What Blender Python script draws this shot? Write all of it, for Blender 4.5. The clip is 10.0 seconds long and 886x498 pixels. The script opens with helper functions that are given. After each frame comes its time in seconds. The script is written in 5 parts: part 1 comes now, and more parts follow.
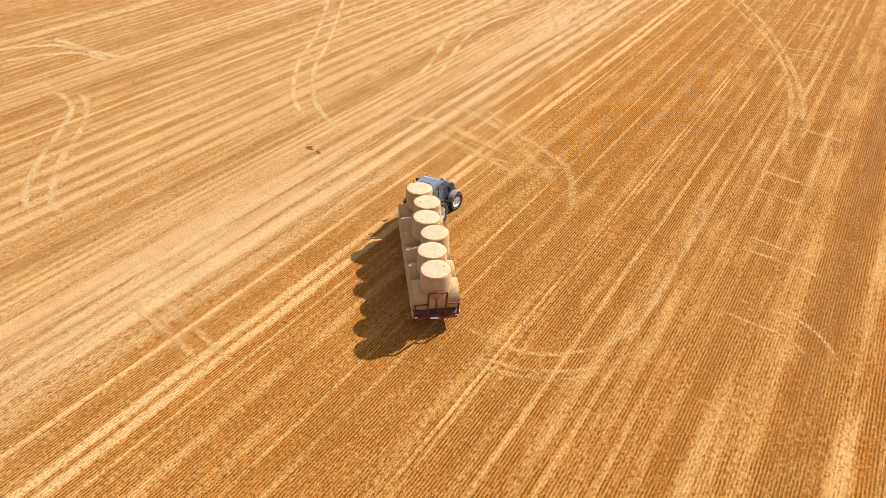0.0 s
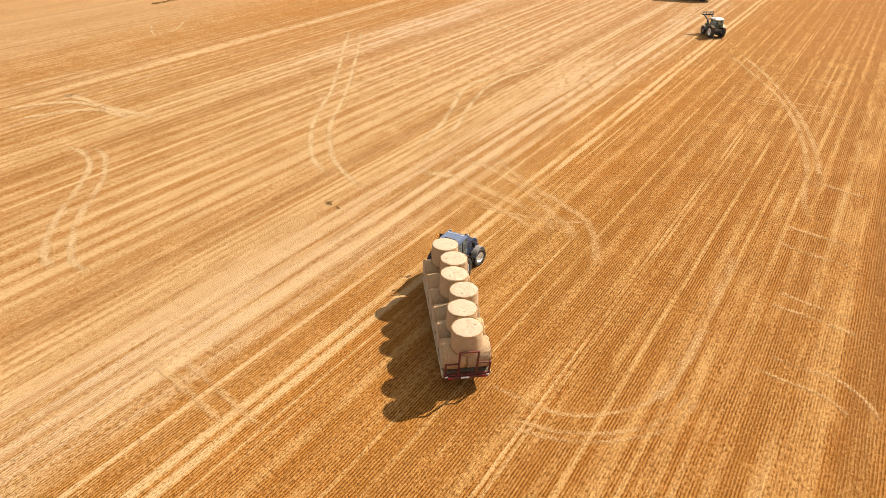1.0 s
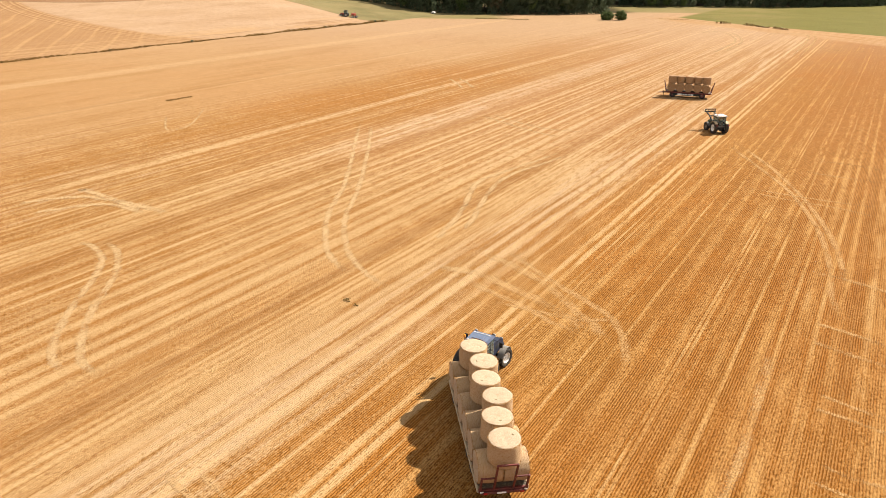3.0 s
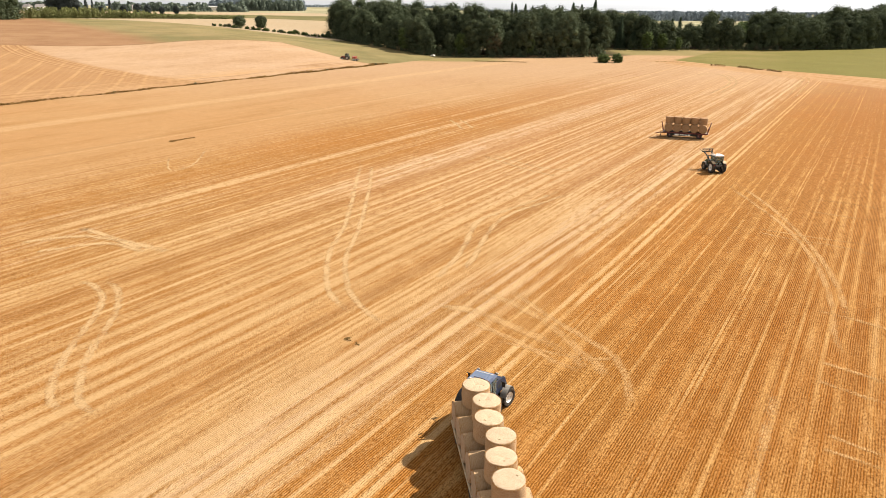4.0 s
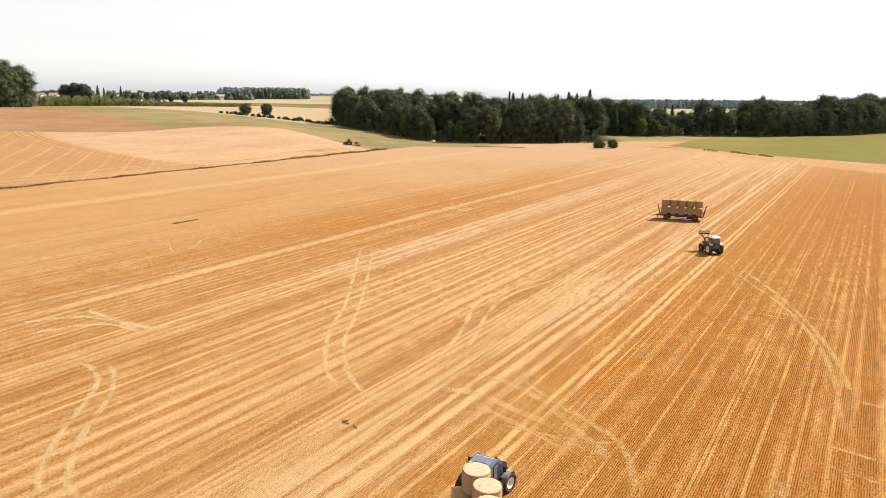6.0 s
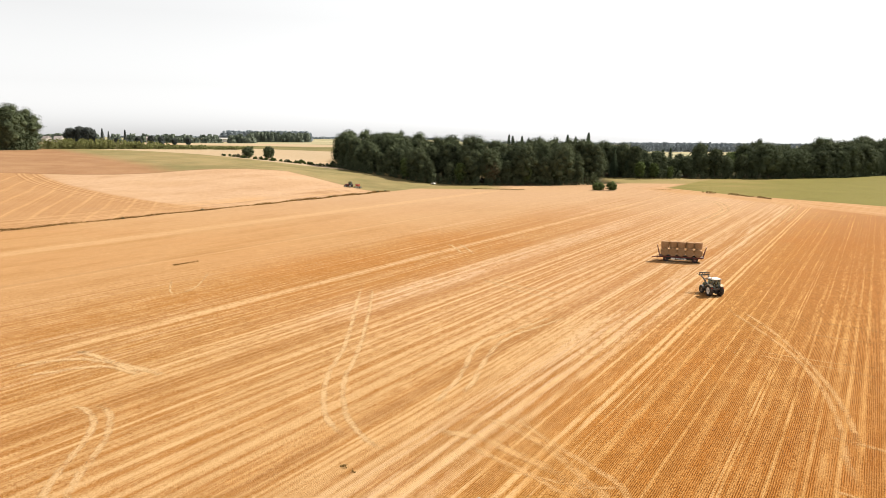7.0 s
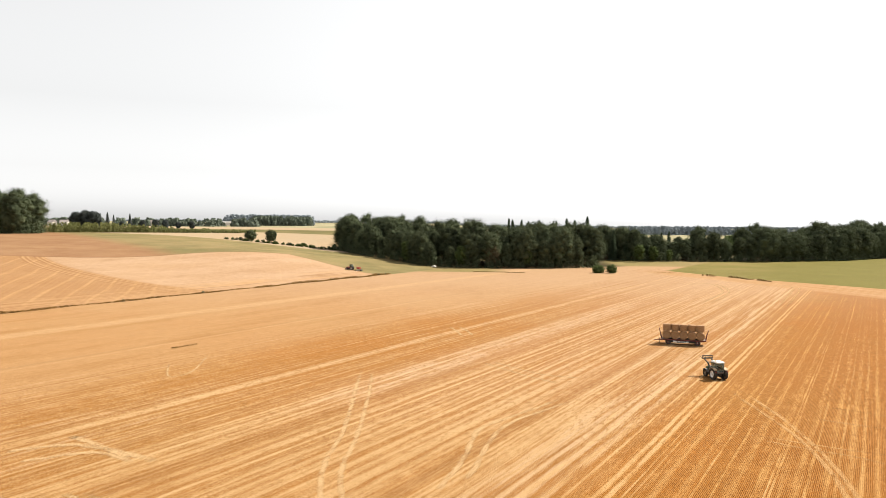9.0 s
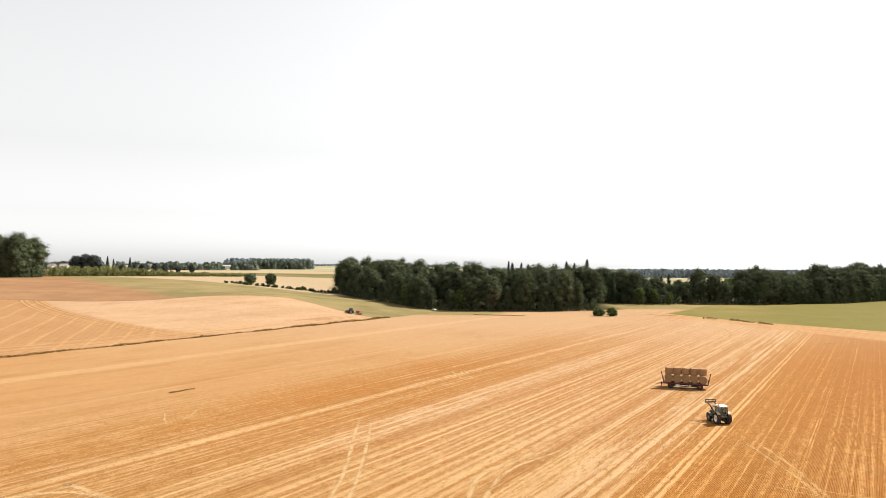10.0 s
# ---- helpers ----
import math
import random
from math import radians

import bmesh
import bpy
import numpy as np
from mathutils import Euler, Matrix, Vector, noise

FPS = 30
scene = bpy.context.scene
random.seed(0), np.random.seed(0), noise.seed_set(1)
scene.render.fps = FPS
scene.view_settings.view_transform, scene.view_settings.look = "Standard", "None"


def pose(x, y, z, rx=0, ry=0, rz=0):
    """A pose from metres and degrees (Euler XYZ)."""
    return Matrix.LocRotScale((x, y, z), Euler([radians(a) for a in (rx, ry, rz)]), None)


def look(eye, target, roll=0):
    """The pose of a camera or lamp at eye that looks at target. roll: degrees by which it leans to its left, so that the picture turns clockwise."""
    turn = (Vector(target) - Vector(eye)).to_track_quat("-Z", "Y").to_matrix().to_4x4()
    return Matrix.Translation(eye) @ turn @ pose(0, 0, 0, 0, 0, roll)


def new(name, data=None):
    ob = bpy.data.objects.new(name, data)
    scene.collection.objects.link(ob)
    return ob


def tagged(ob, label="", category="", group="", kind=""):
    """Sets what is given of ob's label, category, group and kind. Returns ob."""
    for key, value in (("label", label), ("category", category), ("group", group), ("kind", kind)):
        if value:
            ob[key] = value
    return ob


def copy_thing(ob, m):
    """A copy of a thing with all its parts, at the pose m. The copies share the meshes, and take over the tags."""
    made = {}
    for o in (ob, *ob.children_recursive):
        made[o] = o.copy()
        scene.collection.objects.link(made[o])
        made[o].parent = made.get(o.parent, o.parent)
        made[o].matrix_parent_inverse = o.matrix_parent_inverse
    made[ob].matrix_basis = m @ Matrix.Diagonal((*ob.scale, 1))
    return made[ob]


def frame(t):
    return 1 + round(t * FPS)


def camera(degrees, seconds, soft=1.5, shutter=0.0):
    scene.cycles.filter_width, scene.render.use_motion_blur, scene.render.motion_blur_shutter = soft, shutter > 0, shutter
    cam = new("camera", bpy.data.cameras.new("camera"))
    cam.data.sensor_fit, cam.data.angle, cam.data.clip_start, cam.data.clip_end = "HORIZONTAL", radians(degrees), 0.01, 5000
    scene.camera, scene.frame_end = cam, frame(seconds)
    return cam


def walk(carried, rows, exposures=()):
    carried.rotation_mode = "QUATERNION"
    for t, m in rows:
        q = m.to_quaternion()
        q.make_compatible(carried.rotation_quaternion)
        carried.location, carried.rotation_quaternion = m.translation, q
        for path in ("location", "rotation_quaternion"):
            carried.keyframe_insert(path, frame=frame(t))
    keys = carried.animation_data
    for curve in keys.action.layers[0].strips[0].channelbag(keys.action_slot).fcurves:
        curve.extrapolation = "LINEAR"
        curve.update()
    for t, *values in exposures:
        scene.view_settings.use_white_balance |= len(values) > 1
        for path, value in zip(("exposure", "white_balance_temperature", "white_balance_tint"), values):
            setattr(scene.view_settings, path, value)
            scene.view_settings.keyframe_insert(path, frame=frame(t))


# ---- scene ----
cam = camera(65.7, 10.0, 0.8)
PATH = [
    (0, (0.345, 0.188, 23.12), (0.305, 1.838, 21.989), 0.5),
    (0.5, (-0.467, 0.431, 23.121), (-0.508, 2.12, 22.051), 0.4),
    (1, (-1.181, 0.717, 23.086), (-1.223, 2.446, 22.082), 0.4),
    (1.5, (-1.809, 1.172, 23.037), (-1.849, 2.937, 22.097), 0.4),
    (2, (-2.379, 1.65, 23.062), (-2.418, 3.444, 22.177), 0.5),
    (2.5, (-2.732, 2.06, 23.087), (-2.771, 3.88, 22.259), 0.5),
    (4, (-3.093, 1.98, 23.045), (-3.131, 3.865, 22.378), 0.4),
    (4.5, (-3.102, 1.885, 23.053), (-3.141, 3.789, 22.443), 0.4),
    (5, (-3.079, 1.781, 23.051), (-3.119, 3.702, 22.497), 0.4),
    (5.5, (-3.072, 1.758, 23.025), (-3.112, 3.695, 22.528), 0.4),
    (7, (-3.014, 1.679, 23.002), (-3.057, 3.653, 22.683), 0.4),
    (7.5, (-2.929, 1.56, 23.031), (-2.975, 3.543, 22.771), 0.4),
    (8, (-2.984, 1.474, 23.025), (-3.03, 3.463, 22.826), 0.4),
    (8.5, (-3.001, 1.476, 22.998), (-3.048, 3.471, 22.859), 0.4),
    (9, (-3.0, 1.458, 22.958), (-3.047, 3.456, 22.879), 0.4),
    (9.5, (-3.057, 1.443, 22.927), (-3.103, 3.442, 22.911), 0.3),
    (10, (-3.05, 1.32, 22.913), (-3.097, 3.318, 22.96), 0.3),
]
walk(cam, [(t, look(eye, target, roll)) for t, eye, target, roll in PATH])

# ---- world, sun, exposure ----
SUN_UP, SUN_BEARING = radians(44.0), radians(59.0)
world = bpy.data.worlds.new("sky")
scene.world = world
world.use_nodes = True
wn, wl = world.node_tree.nodes, world.node_tree.links
wn.clear()
sky = wn.new("ShaderNodeTexSky")
sky.sky_type = "NISHITA"
sky.sun_disc = False
sky.sun_elevation, sky.sun_rotation = SUN_UP, SUN_BEARING
sky.altitude, sky.air_density, sky.dust_density, sky.ozone_density = 150, 1.6, 1.0, 1.0
haze = wn.new("ShaderNodeHueSaturation")
haze.inputs["Saturation"].default_value = 0.03
sky_light = wn.new("ShaderNodeBackground")
sky_light.inputs["Strength"].default_value = 0.076
sky_out = wn.new("ShaderNodeOutputWorld")
wl.new(sky.outputs[0], haze.inputs["Color"])
veil = wn.new("ShaderNodeMix")
veil.data_type = "RGBA"
veil.inputs[0].default_value = 0.15
veil.inputs[7].default_value = (5.9, 5.9, 5.96, 1)
wl.new(haze.outputs[0], veil.inputs[6])
wl.new(veil.outputs[2], sky_light.inputs["Color"])
wl.new(sky_light.outputs[0], sky_out.inputs["Surface"])

sun = new("sun", bpy.data.lights.new("sun", "SUN"))
sun.data.energy, sun.data.angle, sun.data.color = 5.0, radians(0.6), (1.0, 0.93, 0.82)
sun_way = Vector((math.sin(SUN_BEARING) * math.cos(SUN_UP), math.cos(SUN_BEARING) * math.cos(SUN_UP), math.sin(SUN_UP)))
sun.matrix_world = look(sun_way * 300, (0, 0, 0))
scene.view_settings.exposure = 1.21


# ---- materials ----
class Nodes:
    """Short hand for a material's nodes."""

    def __init__(self, name, roughness=0.8, metallic=0.0):
        self.mat = bpy.data.materials.new(name)
        self.mat.use_nodes = True
        self.n, self.l = self.mat.node_tree.nodes, self.mat.node_tree.links
        self.bsdf = self.n["Principled BSDF"]
        self.bsdf.inputs["Roughness"].default_value = roughness
        self.bsdf.inputs["Metallic"].default_value = metallic
        self.out = self.n["Material Output"]

    def put(self, socket, value):
        if isinstance(value, bpy.types.NodeSocket):
            self.l.new(value, socket)
        elif isinstance(value, (tuple, list)) and len(value) == 3 and socket.type == "RGBA":
            socket.default_value = (*value, 1)
        else:
            socket.default_value = value

    def m(self, op, a, b=0.0, c=0.0, clamp=False):
        node = self.n.new("ShaderNodeMath")
        node.operation, node.use_clamp = op, clamp
        for s, v in zip(node.inputs, (a, b, c)):
            self.put(s, v)
        return node.outputs[0]

    def position(self):
        return self.n.new("ShaderNodeNewGeometry").outputs["Position"]

    def local(self):
        return self.n.new("ShaderNodeTexCoord").outputs["Object"]

    def split(self, v):
        node = self.n.new("ShaderNodeSeparateXYZ")
        self.put(node.inputs[0], v)
        return node.outputs

    def vec(self, x, y, z=0.0):
        node = self.n.new("ShaderNodeCombineXYZ")
        for s, v in zip(node.inputs, (x, y, z)):
            self.put(s, v)
        return node.outputs[0]

    def noise(self, v, scale, detail=2.0, rough=0.5, distort=0.0):
        node = self.n.new("ShaderNodeTexNoise")
        self.put(node.inputs["Vector"], v)
        for k, x in (("Scale", scale), ("Detail", detail), ("Roughness", rough), ("Distortion", distort)):
            node.inputs[k].default_value = x
        return node.outputs["Fac"]

    def ramp(self, f, a, b, c=0.0, d=1.0, smooth=True):
        node = self.n.new("ShaderNodeMapRange")
        node.interpolation_type = "SMOOTHSTEP" if smooth else "LINEAR"
        node.clamp = True
        for s, v in zip(node.inputs, (f, a, b, c, d)):
            self.put(s, v)
        return node.outputs[0]

    def mix(self, f, a, b):
        node = self.n.new("ShaderNodeMix")
        node.data_type = "RGBA"
        self.put(node.inputs[0], f)
        self.put(node.inputs[6], a)
        self.put(node.inputs[7], b)
        return node.outputs[2]

    def scale(self, c, k):
        node = self.n.new("ShaderNodeVectorMath")
        node.operation = "SCALE"
        self.put(node.inputs[0], c)
        self.put(node.inputs["Scale"], k)
        return node.outputs[0]

    def bell(self, x, centre, half):
        """1 where x is at centre, falling to 0 at half away."""
        return self.ramp(self.m("ABSOLUTE", self.m("SUBTRACT", x, centre)), half, half * 0.25)

    def profile(self, x, bands):
        """Sum of the peaks (middle, half width, height) along x, through ramps of up to eight peaks each."""
        bands, total = sorted(bands), None
        while bands:
            some, bands = bands[:8], bands[8:]
            lo, hi = min(c - h for c, h, k in some) - 0.5, max(c + h for c, h, k in some) + 0.5
            node = self.n.new("ShaderNodeValToRGB")
            self.put(node.inputs[0], self.ramp(x, lo, hi, smooth=False))
            stops = node.color_ramp.elements
            for i, at in enumerate(sorted({c + h * f for c, h, k in some for f in (-1, -0.35, 0.35, 1)})):
                level = sum(k * min(1.0, max(0.0, (1 - abs(at - c) / h) / 0.65)) for c, h, k in some) / 2
                stop = stops[i] if i < 2 else stops.new(1.0)
                stop.position, stop.color = (at - lo) / (hi - lo), (level, level, level, 1)
            level = self.m("MULTIPLY", node.outputs[0], 2.0)
            total = level if total is None else self.m("ADD", total, level)
        return total

    def island(self):
        return self.n.new("ShaderNodeNewGeometry").outputs["Random Per Island"]

    def each(self):
        return self.n.new("ShaderNodeObjectInfo").outputs["Random"]

    def bump(self, h, strength=0.3, distance=0.05):
        node = self.n.new("ShaderNodeBump")
        node.inputs["Strength"].default_value, node.inputs["Distance"].default_value = strength, distance
        self.put(node.inputs["Height"], h)
        self.l.new(node.outputs[0], self.bsdf.inputs["Normal"])

    def colour(self, c):
        self.put(self.bsdf.inputs["Base Color"], c)
        return self.mat


def worn(name, colour, dark, roughness=0.5, metallic=0.0, scale=3.0, dust=0.35):
    """Painted or moulded surface with grime, fine grain and straw dust."""
    g = Nodes(name, roughness, metallic)
    v = g.local()
    a = g.ramp(g.noise(v, scale, 5), 0.42, 0.7)
    c = g.mix(a, colour, dark)
    d = g.ramp(g.noise(v, scale * 7, 3), 0.5, 0.75, 0.0, dust)
    c = g.mix(d, c, (0.42, 0.31, 0.18))
    g.put(g.bsdf.inputs["Roughness"], g.ramp(g.noise(v, scale * 4), 0.3, 0.7, roughness * 0.8, min(1, roughness * 1.3)))
    g.bump(g.noise(v, scale * 20), 0.08, 0.01)
    return g.colour(c)


# stubble gold, and the dark of soil with painted shade between stalks
GOLD, SOIL_SHADE = (0.355, 0.126, 0.0175), (0.095, 0.033, 0.006)
HEDGE = ((-113.0, 164.5), (0.513, 0.858))    # a point of the hedge line and its direction; all rows run along it
ROW = 0.145                                  # metres from one drill row to the next

FIELD_TONE = 0.715
# streaks of straw along the rows: metres from the hedge, half width, strength
STREAKS_FAR = [(104.2, 1.5, 0.75), (106.7, 0.35, 0.5), (108.9, 0.6, 0.35), (110.2, 0.3, 0.35), (112.6, 0.4, 0.4), (116.5, 0.4, 0.7), (117.3, 0.25, 0.5), (118.5, 0.4, 1.2),
               (120.3, 0.35, 0.6), (121.6, 0.3, 0.4), (126.5, 0.25, 0.4), (127.1, 0.5, 0.7), (128.5, 0.3, 1.4), (130.6, 0.45, 0.5), (131.6, 0.3, 0.3), (132.6, 0.4, 0.6)]
STREAKS_MID = [(133.8, 0.3, 0.4), (134.75, 0.4, 0.9), (136.6, 0.5, 0.8), (138.2, 0.45, 0.5), (139.6, 0.8, 0.7), (141.3, 0.6, 0.55), (142.3, 0.3, 0.35), (145.7, 0.2, 0.9),
               (146.3, 0.25, 0.9), (147.0, 0.25, 0.5), (152.15, 0.25, 0.9), (153.5, 0.5, 1.3), (155.1, 0.6, 0.7), (156.5, 0.2, 1.1), (158.75, 0.36, 1.5), (159.6, 0.36, 1.5)]
STREAKS_NEAR = [(160.6, 0.14, 0.8), (161.2, 0.14, 0.7), (162.6, 0.5, 0.55), (164.5, 0.45, 0.45), (165.4, 0.16, 0.8), (166.8, 0.16, 0.6), (168.1, 0.5, 0.45), (170.0, 0.5, 0.5),
                (170.65, 0.15, 0.85), (171.0, 0.15, 0.75), (172.75, 0.4, 0.45), (173.5, 0.2, 0.7), (174.9, 0.5, 0.5), (175.7, 0.2, 0.7), (176.6, 0.5, 0.6), (177.6, 0.25, 0.65),
                (178.8, 0.35, 0.5), (180.5, 0.5, 0.6), (181.7, 1.3, 0.45), (185.7, 0.6, 0.75)]
BARE = [(100.2, 0.25, 0.5), (102.2, 0.3, 0.6), (114.0, 1.2, 0.3), (123.5, 1.9, 0.5), (125.9, 0.25, 0.5), (129.7, 0.2, 0.4), (144.3, 1.05, 0.7), (151.5, 0.25, 0.4), (157.3, 0.4, 0.35),
        (163.6, 0.5, 0.25), (167.4, 0.5, 0.25), (179.6, 0.5, 0.45), (183.9, 1.3, 1.0)]


def ground_material():
    g = Nodes("stubble_field", 0.95)
    g.bsdf.inputs["Specular IOR Level"].default_value = 0.03
    pos = g.position()
    x, y, z = g.split(pos)
    hx, hy = g.m("SUBTRACT", x, HEDGE[0][0]), g.m("SUBTRACT", y, HEDGE[0][1])
    s = g.m("ADD", g.m("MULTIPLY", hx, -HEDGE[1][1]), g.m("MULTIPLY", hy, HEDGE[1][0]))
    along = g.m("ADD", g.m("MULTIPLY", hx, HEDGE[1][0]), g.m("MULTIPLY", hy, HEDGE[1][1]))
    u = g.m("MULTIPLY", s, -1.0)     # metres across the rows, away from the hedge
    wob = g.m("MULTIPLY", g.m("SUBTRACT", g.noise(pos, 0.05, 1), 0.5), 0.5)
    uw = g.m("ADD", u, wob)
    # straw left in streaks along the rows, at three widths
    s1 = g.noise(g.vec(g.m("MULTIPLY", uw, 0.22), g.m("MULTIPLY", along, 0.006)), 1.0, 3, 0.6)
    s2 = g.noise(g.vec(g.m("MULTIPLY", uw, 0.85), g.m("MULTIPLY", along, 0.02)), 1.0, 2, 0.6)
    s3 = g.noise(g.vec(g.m("MULTIPLY", uw, 2.6), g.m("MULTIPLY", along, 0.09)), 1.0, 2, 0.6)
    patch = g.noise(pos, 0.035, 3)
    blot = g.noise(pos, 0.22, 4, 0.6)
    fine = g.noise(g.vec(g.m("MULTIPLY", u, 8.0), g.m("MULTIPLY", along, 3.5)), 1.0, 3, 0.7)
    flake = g.noise(g.vec(g.m("MULTIPLY", u, 2.6), g.m("MULTIPLY", along, 0.45)), 1.0, 3, 0.65)
    thin = g.noise(g.vec(g.m("MULTIPLY", u, 2.1), g.m("MULTIPLY", along, 0.006)), 1.0, 1, 0.5)
    wisp = g.noise(g.vec(g.m("MULTIPLY", uw, 5.5), g.m("MULTIPLY", along, 0.22)), 1.0, 2, 0.6)
    tone = g.noise(g.vec(g.m("MULTIPLY", uw, 0.55), g.m("MULTIPLY", along, 0.008)), 1.0, 2, 0.5)
    left = g.ramp(u, 165.0, 147.0)
    plain = g.ramp(g.m("ADD", u, g.m("MULTIPLY", g.m("SUBTRACT", g.noise(pos, 0.03, 3), 0.5), 14.0)), 98.0, 78.0)
    # how much loose straw lies here, before it is broken up into flakes
    straw = g.m("ADD", g.ramp(s1, 0.42, 0.68, 0.0, 0.08), g.ramp(s2, 0.44, 0.68, 0.0, 0.14))
    straw = g.m("ADD", straw, g.m("MULTIPLY", g.ramp(s3, 0.46, 0.66, 0.0, 0.22), g.ramp(patch, 0.35, 0.65, 0.5, 1.0)))
    straw = g.m("ADD", straw, g.m("SUBTRACT", g.m("MULTIPLY", left, 0.20), 0.12))
    straw = g.m("ADD", straw, g.ramp(blot, 0.45, 0.75, -0.05, 0.10))
    straw = g.m("ADD", straw, g.m("MULTIPLY", g.ramp(thin, 0.54, 0.66, 0.0, g.ramp(left, 0, 1, 0.22, 0.42, smooth=False)), g.ramp(s3, 0.30, 0.5, g.ramp(y, 70.0, 130.0, 0.35, 0.75), 1.0)))
    straw = g.m("ADD", straw, g.m("MULTIPLY", g.ramp(wisp, 0.48, 0.68, 0.0, 0.30), g.ramp(s1, 0.30, 0.6, 0.5, 1.0)))
    straw = g.m("SUBTRACT", straw, g.m("ADD", g.ramp(tone, 0.50, 0.36, 0.0, 0.08), g.ramp(u, 126.0, 108.0, 0.0, 0.14)))
    # the dusty swath through the middle, and the streaks that the combine left
    straw = g.m("ADD", straw, g.m("MULTIPLY", g.bell(g.m("ADD", u, g.m("MULTIPLY", wob, 1.5)), 150.6, 5.2), g.m("MULTIPLY", g.ramp(s2, 0.42, 0.57, 0.10, 1.25), g.ramp(y, 125.0, 65.0, 0.28, 0.62))))
    ud = g.m("ADD", u, g.m("MULTIPLY", wob, 0.5))
    clump = g.ramp(g.noise(g.vec(g.m("MULTIPLY", uw, 0.7), g.m("MULTIPLY", along, 0.09)), 1.0, 3, 0.65), 0.34, 0.64, g.ramp(y, 60.0, 120.0, 0.30, 0.62), g.ramp(y, 60.0, 120.0, 1.15, 1.0))
    streaks = g.profile(ud, STREAKS_FAR + STREAKS_MID + STREAKS_NEAR)
    straw = g.m("ADD", straw, g.m("MULTIPLY", g.m("MULTIPLY", streaks, clump), g.m("MULTIPLY", g.ramp(left, 0, 1, 0.95, 1.2, smooth=False), g.ramp(y, 80.0, 160.0, 1.0, 0.58))))
    for centre, half, k in ((67.5, 0.7, 0.7), (35.0, 4.5, 1.0)):
        straw = g.m("ADD", straw, g.m("MULTIPLY", g.bell(ud, centre, half), k))
    straw = g.m("MULTIPLY", straw, g.ramp(plain, 0, 1, 1.0, 0.35, smooth=False))
    straw = g.m("SUBTRACT", straw, g.m("MULTIPLY", g.ramp(y, 60.0, 130.0, 0.0, 0.26), g.ramp(plain, 0, 1, 1.0, 0.3, smooth=False)))
    pale = g.mix(g.m("MULTIPLY", left, g.ramp(y, 70.0, 150.0, 1.0, 0.6)), (0.470, 0.254, 0.086), (0.498, 0.316, 0.150))
    broken = g.m("ADD", g.m("MULTIPLY", fine, 0.72), g.m("MULTIPLY", flake, 0.28))
    straw = g.ramp(g.m("ADD", broken, g.m("MULTIPLY", straw, 0.34)), 0.50, g.ramp(y, 45.0, 90.0, 0.80, 0.72), smooth=False)
    # drill rows with dark soil; shade between the stalks is painted in too
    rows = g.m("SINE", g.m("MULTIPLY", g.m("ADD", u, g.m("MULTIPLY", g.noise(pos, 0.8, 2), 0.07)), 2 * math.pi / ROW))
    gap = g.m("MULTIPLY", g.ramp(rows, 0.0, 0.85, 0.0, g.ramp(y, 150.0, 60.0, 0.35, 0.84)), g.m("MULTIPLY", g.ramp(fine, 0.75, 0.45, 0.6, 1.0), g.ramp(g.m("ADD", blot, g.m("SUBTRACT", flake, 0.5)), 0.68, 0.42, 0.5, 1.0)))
    base = g.mix(g.ramp(patch, 0.35, 0.7), GOLD, (0.325, 0.150, 0.033))
    base = g.mix(g.m("MULTIPLY", left, 0.55), base, (0.330, 0.158, 0.040))
    base = g.mix(g.m("MULTIPLY", g.ramp(u, 160.0, 174.0), 0.72), base, (0.268, 0.090, 0.0130))
    base = g.mix(g.m("MULTIPLY", g.ramp(fine, 0.50, 0.32, 0.0, 0.7), g.ramp(left, 0, 1, 1.0, 0.6, smooth=False)), base, SOIL_SHADE)
    base = g.mix(g.m("MULTIPLY", g.ramp(u, 150.0, 132.0), g.ramp(y, 85.0, 45.0, 0.0, 0.6)), base, (0.285, 0.112, 0.018))
    base = g.mix(g.ramp(tone, 0.52, 0.36, 0.0, 0.30), base, (0.250, 0.100, 0.017))
    base = g.mix(g.m("MULTIPLY", gap, g.ramp(left, 0, 1, 1.0, 0.72, smooth=False)), base, SOIL_SHADE)
    bare = g.m("MULTIPLY", g.profile(ud, BARE), g.ramp(along, 30.0, -5.0, 0.35, 1.0))
    bare = g.m("ADD", bare, g.m("MULTIPLY", g.bell(ud, 128.3, 0.8), g.ramp(along, 10.0, 35.0, 0.0, 0.5)))
    darkband = g.m("ADD", bare, g.ramp(u, 186.2, 187.4, 0.0, 0.8))
    straw = g.m("MULTIPLY", straw, g.ramp(bare, 0.0, 0.6, 1.0, 0.55, smooth=False))
    base = g.mix(g.m("MULTIPLY", darkband, g.ramp(flake, 0.3, 0.6, 1.0, 0.7)), base, (0.178, 0.066, 0.013))
    base = g.mix(g.m("MULTIPLY", g.bell(u, 66.0, 0.55), 0.5), base, SOIL_SHADE)
    base = g.mix(g.m("MULTIPLY", plain, 0.58), base, (0.392, 0.240, 0.122))
    drift = g.noise(g.vec(g.m("MULTIPLY", u, 0.16), g.m("MULTIPLY", along, 0.022)), 1.0, 4, 0.62)
    base = g.mix(g.m("MULTIPLY", plain, g.ramp(drift, 0.52, 0.34, 0.0, 0.6)), base, (0.285, 0.140, 0.045))
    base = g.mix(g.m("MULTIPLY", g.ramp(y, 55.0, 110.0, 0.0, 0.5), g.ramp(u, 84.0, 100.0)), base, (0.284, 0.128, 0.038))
    # distance haze put into the base colour: paler and greyer with y
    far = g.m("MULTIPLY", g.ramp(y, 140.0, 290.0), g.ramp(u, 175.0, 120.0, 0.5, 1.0))
